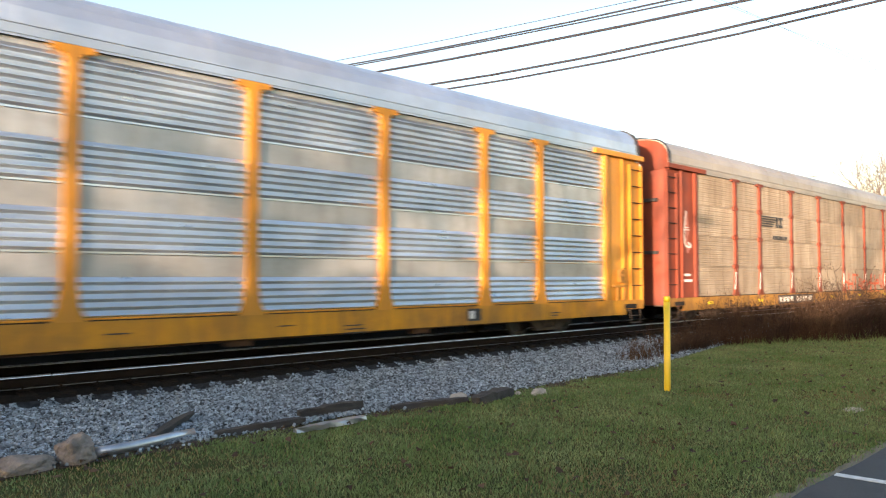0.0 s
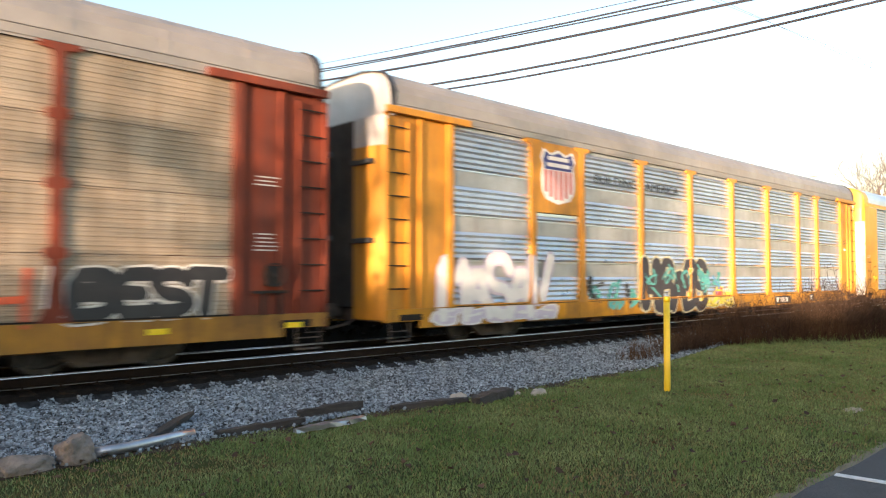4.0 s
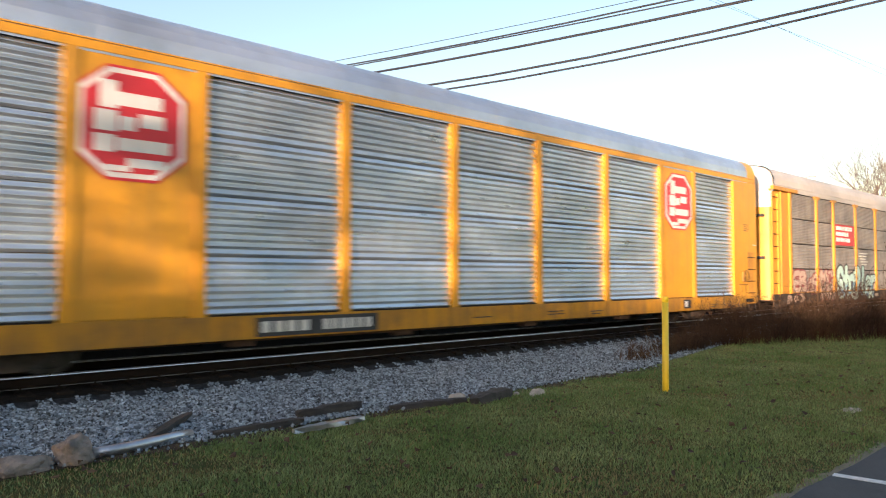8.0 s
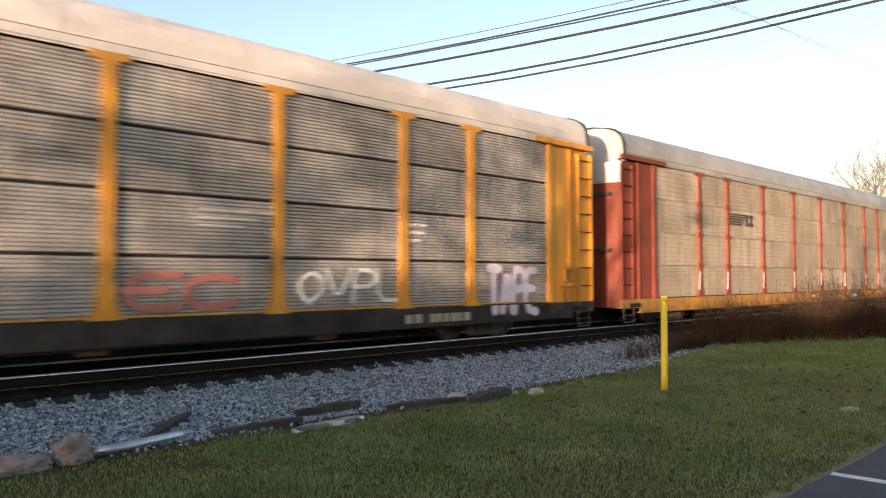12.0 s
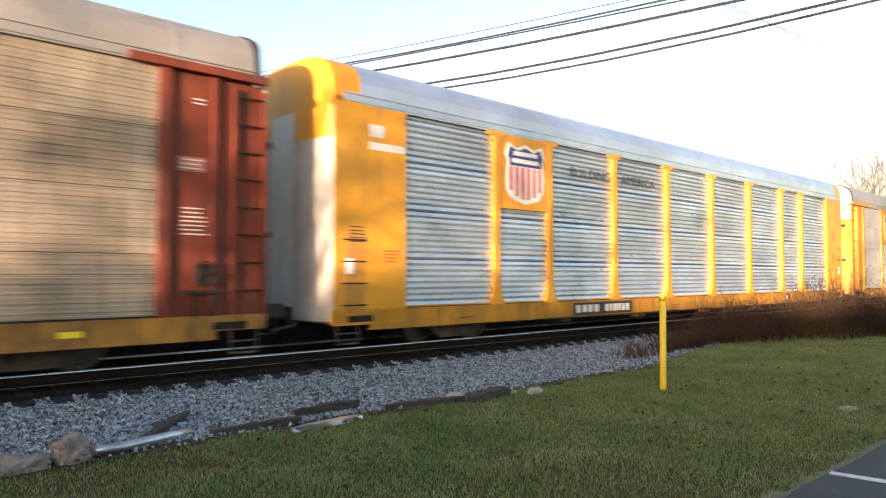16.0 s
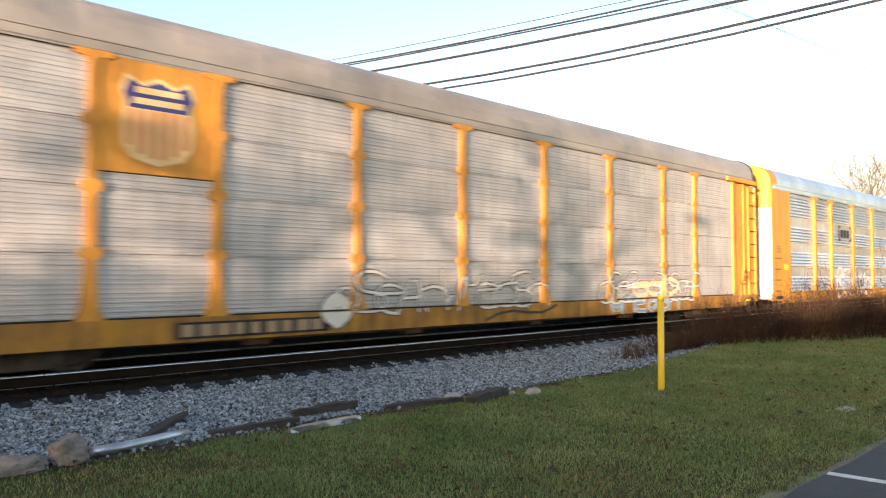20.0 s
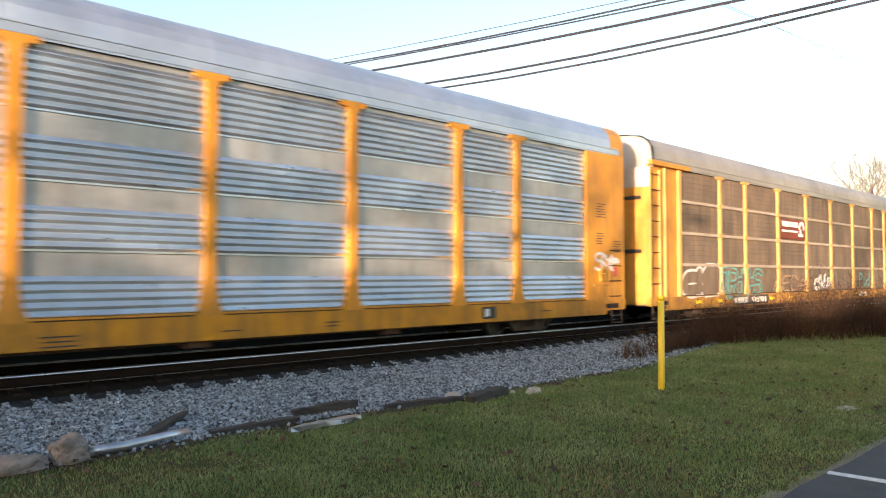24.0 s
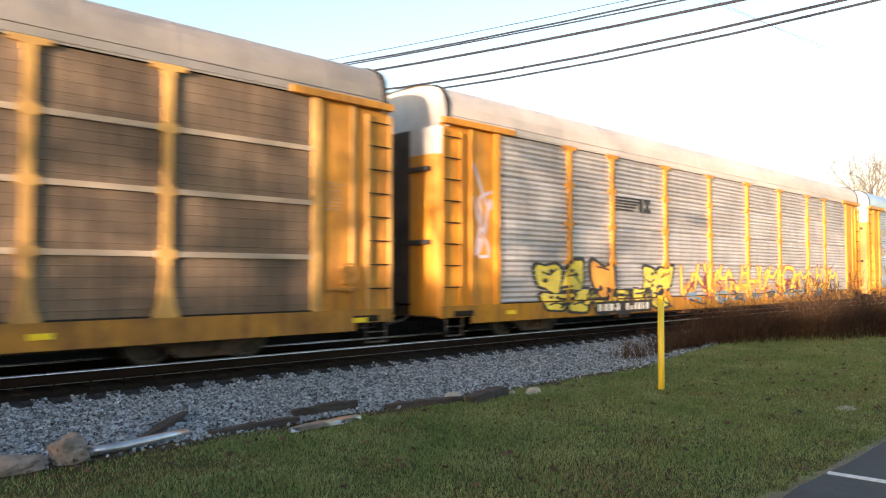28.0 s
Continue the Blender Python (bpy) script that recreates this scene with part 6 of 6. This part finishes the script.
    decal(c, "white_patch", 0.85, 1.75, 3.95, 4.1, WHITE, "white stencil patch", y=-1.606)
    chalk(c, 20.9)
    stencil(c, 0.35, 2.4, 0.5, 5, BLACK, 7)
    stencil(c, 1.2, 1.95, 0.4, 4, RED_BRIGHT, 8)
    stencil(c, 26.0, 3.3, 0.5, 5, BLACK, 9)
    stencil(c, 26.0, 2.4, 0.4, 6, BLACK, 10)
    stencil(c, 26.8, 2.7, 0.4, 3, BLACK, 11)
    decal(c, "white_patch", 26.75, 26.95, 1.55, 1.85, WHITE, y=-1.606)
    decal(c, "white_patch", 0.3, 0.48, 1.5, 1.8, WHITE, y=-1.606)
    sill_notes(c, 7)
    CARS.append(c)

    c = make_car(7, "weathered yellow autorack car with faded shield and white graffiti", YELLOW_OLD, "lap", GALV_WHITE, ROOF_TAN, "bracket", sill=SILL_OLD, wide={1: U})
    shield(c, 5.5, 3.88, 1.2, 1.4, SPRAY_FADED, FADED_WHITE)
    f = decal(c, "mark_field", 5.8, 8.7, 0.46, 0.73, SILL_BLACK, "dark field with faded marks", y=-1.61)
    bars(c, 5.9, 8.6, 0.5, 0.69, 9, SPRAY_TAN, y=-1.62, seed=12, parent=f)
    lettered(c, "oSeAnWMeaSn", 8.6, 14.9, 0.72, 1.6, CREAM, SPRAY_SLATE, 0.06, 0.02, "thin white and black graffiti scrawl", 51, 0.1, 1.5)
    lettered(c, "O", 8.5, 9.2, 0.5, 1.2, CREAM, SPRAY_SLATE, 0.26, 0.03, "white sprayed blot with a dark edge", 56)
    def swoosh(bm):
        ribbon(bm, [(x - HALF, z) for x, z in ((12.9, 0.47), (13.3, 0.60), (13.8, 0.66), (14.4, 0.60), (14.9, 0.58), (15.2, 0.66), (15.5, 0.76))], 0.06, 1.5, 0)
    part("paint_line", mesh_of("paint_line", swoosh, BLACK), c["ob"], None, None, "black sprayed line along the sill")
    lettered(c, "aSeBonRMSaeP", 17.3, 22.9, 0.72, 1.6, CREAM, SPRAY_SLATE, 0.055, 0.018, "white and black graffiti scrawl", 52, 0.1, 1.5)
    lettered(c, "eaO", 19.0, 21.4, 0.85, 1.5, SPRAY_SAND, SPRAY_DULLRED, 0.13, 0.03, "pale yellow and red graffiti scrawl", 54, 0.1, 1.3)
    lettered(c, "WMEoSn", 17.8, 21.6, 0.44, 1.0, SPRAY_BLUE, CREAM, 0.07, 0.03, "blue and white graffiti", 53)
    CARS.append(c)

    c = make_car(8, "yellow autorack car with bright galvanised sheets and white graffiti", YELLOW, "rib", GALV, ROOF, "flared", front="B", rear="B", sill=SILL)
    def bracket_logo(bm):
        for s in (-1, 1):
            x = 8.2 - HALF + s * 0.80
            box(bm, x - 0.04, x + 0.04, -1.58, -1.57, 3.07, 3.75)
            box(bm, min(x, x - s * 0.2), max(x, x - s * 0.2), -1.58, -1.57, 3.07, 3.15)
            box(bm, min(x, x - s * 0.2), max(x, x - s * 0.2), -1.58, -1.57, 3.67, 3.75)
        for i in range(3):
            box(bm, 7.62 - HALF + i * 0.40, 7.94 - HALF + i * 0.40, -1.58, -1.57, 3.24, 3.58)
    part("emblem", mesh_of("emblem", bracket_logo, BLACK), c["ob"], None, None, "black bracketed block emblem")
    lettered(c, "BCHWMn", 7.0, 11.7, 0.5, 1.9, WHITE, WHITE, 0.10, 0.0, "large white graffiti lettering", 61)
    lettered(c, "UUUS", 7.4, 11.4, 0.55, 1.35, SPRAY_LILAC, WHITE, 0.08, 0.0, "thin pale graffiti strokes", 63)
    SHEET_Y[0] = -1.604
    lettered(c, "SMe", 25.8, 26.8, 1.6, 2.1, CREAM, SPRAY_LILAC, 0.055, 0.015, "pale sprayed scrawl", 62, 0.1, 1.6)
    SHEET_Y[0] = -1.562
    chalk(c, 21.5)
    stencil(c, 25.9, 3.4, 0.5, 6, BLACK, 12)
    stencil(c, 25.9, 2.6, 0.4, 5, BLACK, 13)
    stencil(c, 26.7, 2.4, 0.4, 5, BLACK, 14)
    stencil(c, 0.4, 2.6, 0.5, 4, BLACK, 15)
    decal(c, "yellow_patch", 1.15, 1.5, 1.72, 1.92, REFLECT, y=-1.606)
    stencil(c, 1.18, 1.84, 0.3, 2, BLACK, 16, -1.616)
    decal(c, "pink_patch", 26.7, 26.9, 1.45, 1.7, PINK, y=-1.606)
    sill_notes(c, 9)
    CARS.append(c)

    c = make_car(9, "faded yellow autorack car with brown sheets and pale girts", YELLOW_OLD, "shallow", BROWN_SHEET, ROOF_TAN, "bracket", sill=SILL_OLD, girts=GIRT, post_mat=YELLOW_PALE, inner=GALV_DARK)
    red_sign(c, 9.55, 12.05, 2.92, 3.70, 2, True, RED)
    marks(c, 5.4, 8.1)
    bars(c, 18.5, 19.8, 0.5, 0.70, 3, CREAM, y=-1.612, seed=22)
    stencil(c, 25.7, 3.2, 0.5, 8, SPRAY_TAN, 23, -1.536)
    lettered(c, "aB", 1.9, 4.5, 0.82, 1.8, BROWN_SHEET, CREAM, 0.36, 0.08, "white outlined graffiti lettering", 71)
    lettered(c, "TRaUeS", 4.6, 7.6, 0.66, 1.72, BROWN_SHEET, SPRAY_TEAL, 0.11, 0.055, "teal outlined graffiti lettering", 72, 0.05, 1.35)
    lettered(c, "AEDA", 8.8, 12.2, 0.85, 1.5, SPRAY_TAN, SPRAY_TAN, 0.07, 0.0, "tan graffiti tag", 73)
    lettered(c, "aWA", 12.9, 15.0, 0.82, 1.55, CREAM, SPRAY_SLATE, 0.20, 0.02, "white graffiti lettering", 74)
    lettered(c, "Pod", 18.7, 20.2, 0.95, 1.6, SPRAY_TEAL, SPRAY_TEAL, 0.08, 0.0, "teal graffiti tag", 75)
    CARS.append(c)

    c = make_car(10, "yellow autorack car with grey ribbed sheets and long yellow graffiti", YELLOW, "even", GALV_WHITE, ROOF_PALE, "bracket", end_mat=GALV_WHITE, sill=SILL)
    stripes_logo(c, 6.6, 3.66)
    SHEET_Y[0] = -1.535
    graffiti(c, 0.98, 1.7, 1.6, 4.0, 1, SPRAY_LILAC, SPRAY_LILAC, 84, "tag", label="pale blue sprayed scrawl")
    SHEET_Y[0] = -1.562
    graffiti(c, 3.2, 5.2, 0.95, 1.9, 2, SPRAY_YELLOW, BLACK, 81, "bubble", label="lumpy yellow graffiti letter with a black rim")
    graffiti(c, 3.4, 9.4, 0.46, 1.15, 6, SPRAY_YELLOW, BLACK, 86, "bubble", label="lumpy yellow graffiti letter with a black rim")
    graffiti(c, 5.5, 6.5, 0.8, 1.95, 1, SPRAY_ORANGE, BLACK, 83, "bubble", 3.5, label="orange graffiti letter with a black rim")
    graffiti(c, 8.0, 9.7, 0.95, 1.85, 2, SPRAY_YELLOW, BLACK, 87, "bubble", label="lumpy yellow graffiti letter with a black rim")
    graffiti(c, 4.0, 9.6, 0.5, 1.3, 6, BLACK, SPRAY_SLATE, 88, "wild", 7.5, 0.06, "black graffiti strokes")
    lettered(c, "WNVMNAHVMARAMNAWM", 10.0, 23.6, 0.66, 1.85, SPRAY_YELLOW, SPRAY_DULLRED, 0.13, 0.05, "long yellow and red graffiti lettering", 82, 0.12, 1.6)
    graffiti(c, 10.2, 23.2, 0.6, 1.6, 13, SPRAY_ORANGE, SPRAY_MAROON, 85, "wild", 4.5, 0.07, "orange and dark red graffiti strokes")
    graffiti(c, 10.4, 22.4, 0.5, 1.0, 8, SPRAY_BLUE, SPRAY_SLATE, 89, "wild", 6.5, 0.06, "blue and dark graffiti strokes")
    marks(c, 5.7, 8.3)
    CARS.append(c)

    c = make_car(11, "yellow autorack car with galvanised side sheets", YELLOW, "rib", GALV, ROOF, "flared", sill=SILL)
    CARS.append(c)


# The train slows a little and is checked once on its way: seconds, metres off its even run.
CHECKS = ((0, -0.22), (3.5, -0.20), (8, -0.15), (11, -0.22), (14.5, -0.30), (16, -0.36), (16.5, 0.02), (18.5, 0.03), (21, -0.08), (24, -0.12), (26, -0.15), (27.5, -0.28), (28, -0.33))


def front_at(k, t):
    """Where a car's front stands along the track."""
    off = np.interp(t, [c[0] for c in CHECKS], [c[1] for c in CHECKS])
    return -9.07 + PITCH * k - 9.907 * t + 0.0133 * t * t + float(off)


def motions():
    times = [i / 2 for i in range(0, 57)]
    spins = [i / 15 for i in range(0, 421)]
    turns = [-math.degrees((9.907 * t - 0.0133 * t * t) / WHEEL_R) for t in spins]
    for car in CARS:
        k = car["k"]
        walk(car["ob"], [(t, TRACK_TURN @ pose(front_at(k, t) + 13.58, TRACK_Y, RAIL_Z)) for t in times])
        for wheel, x in car["trucks"]:
            walk(wheel, [(t, pose(x, 0, WHEEL_R, 0, a + 20 * k, 0)) for t, a in zip(spins, turns)])


build_ground()
build_background()
build_small()
build_train()
build_weeds()
build_grass()
build_track()
build_stones()
motions()
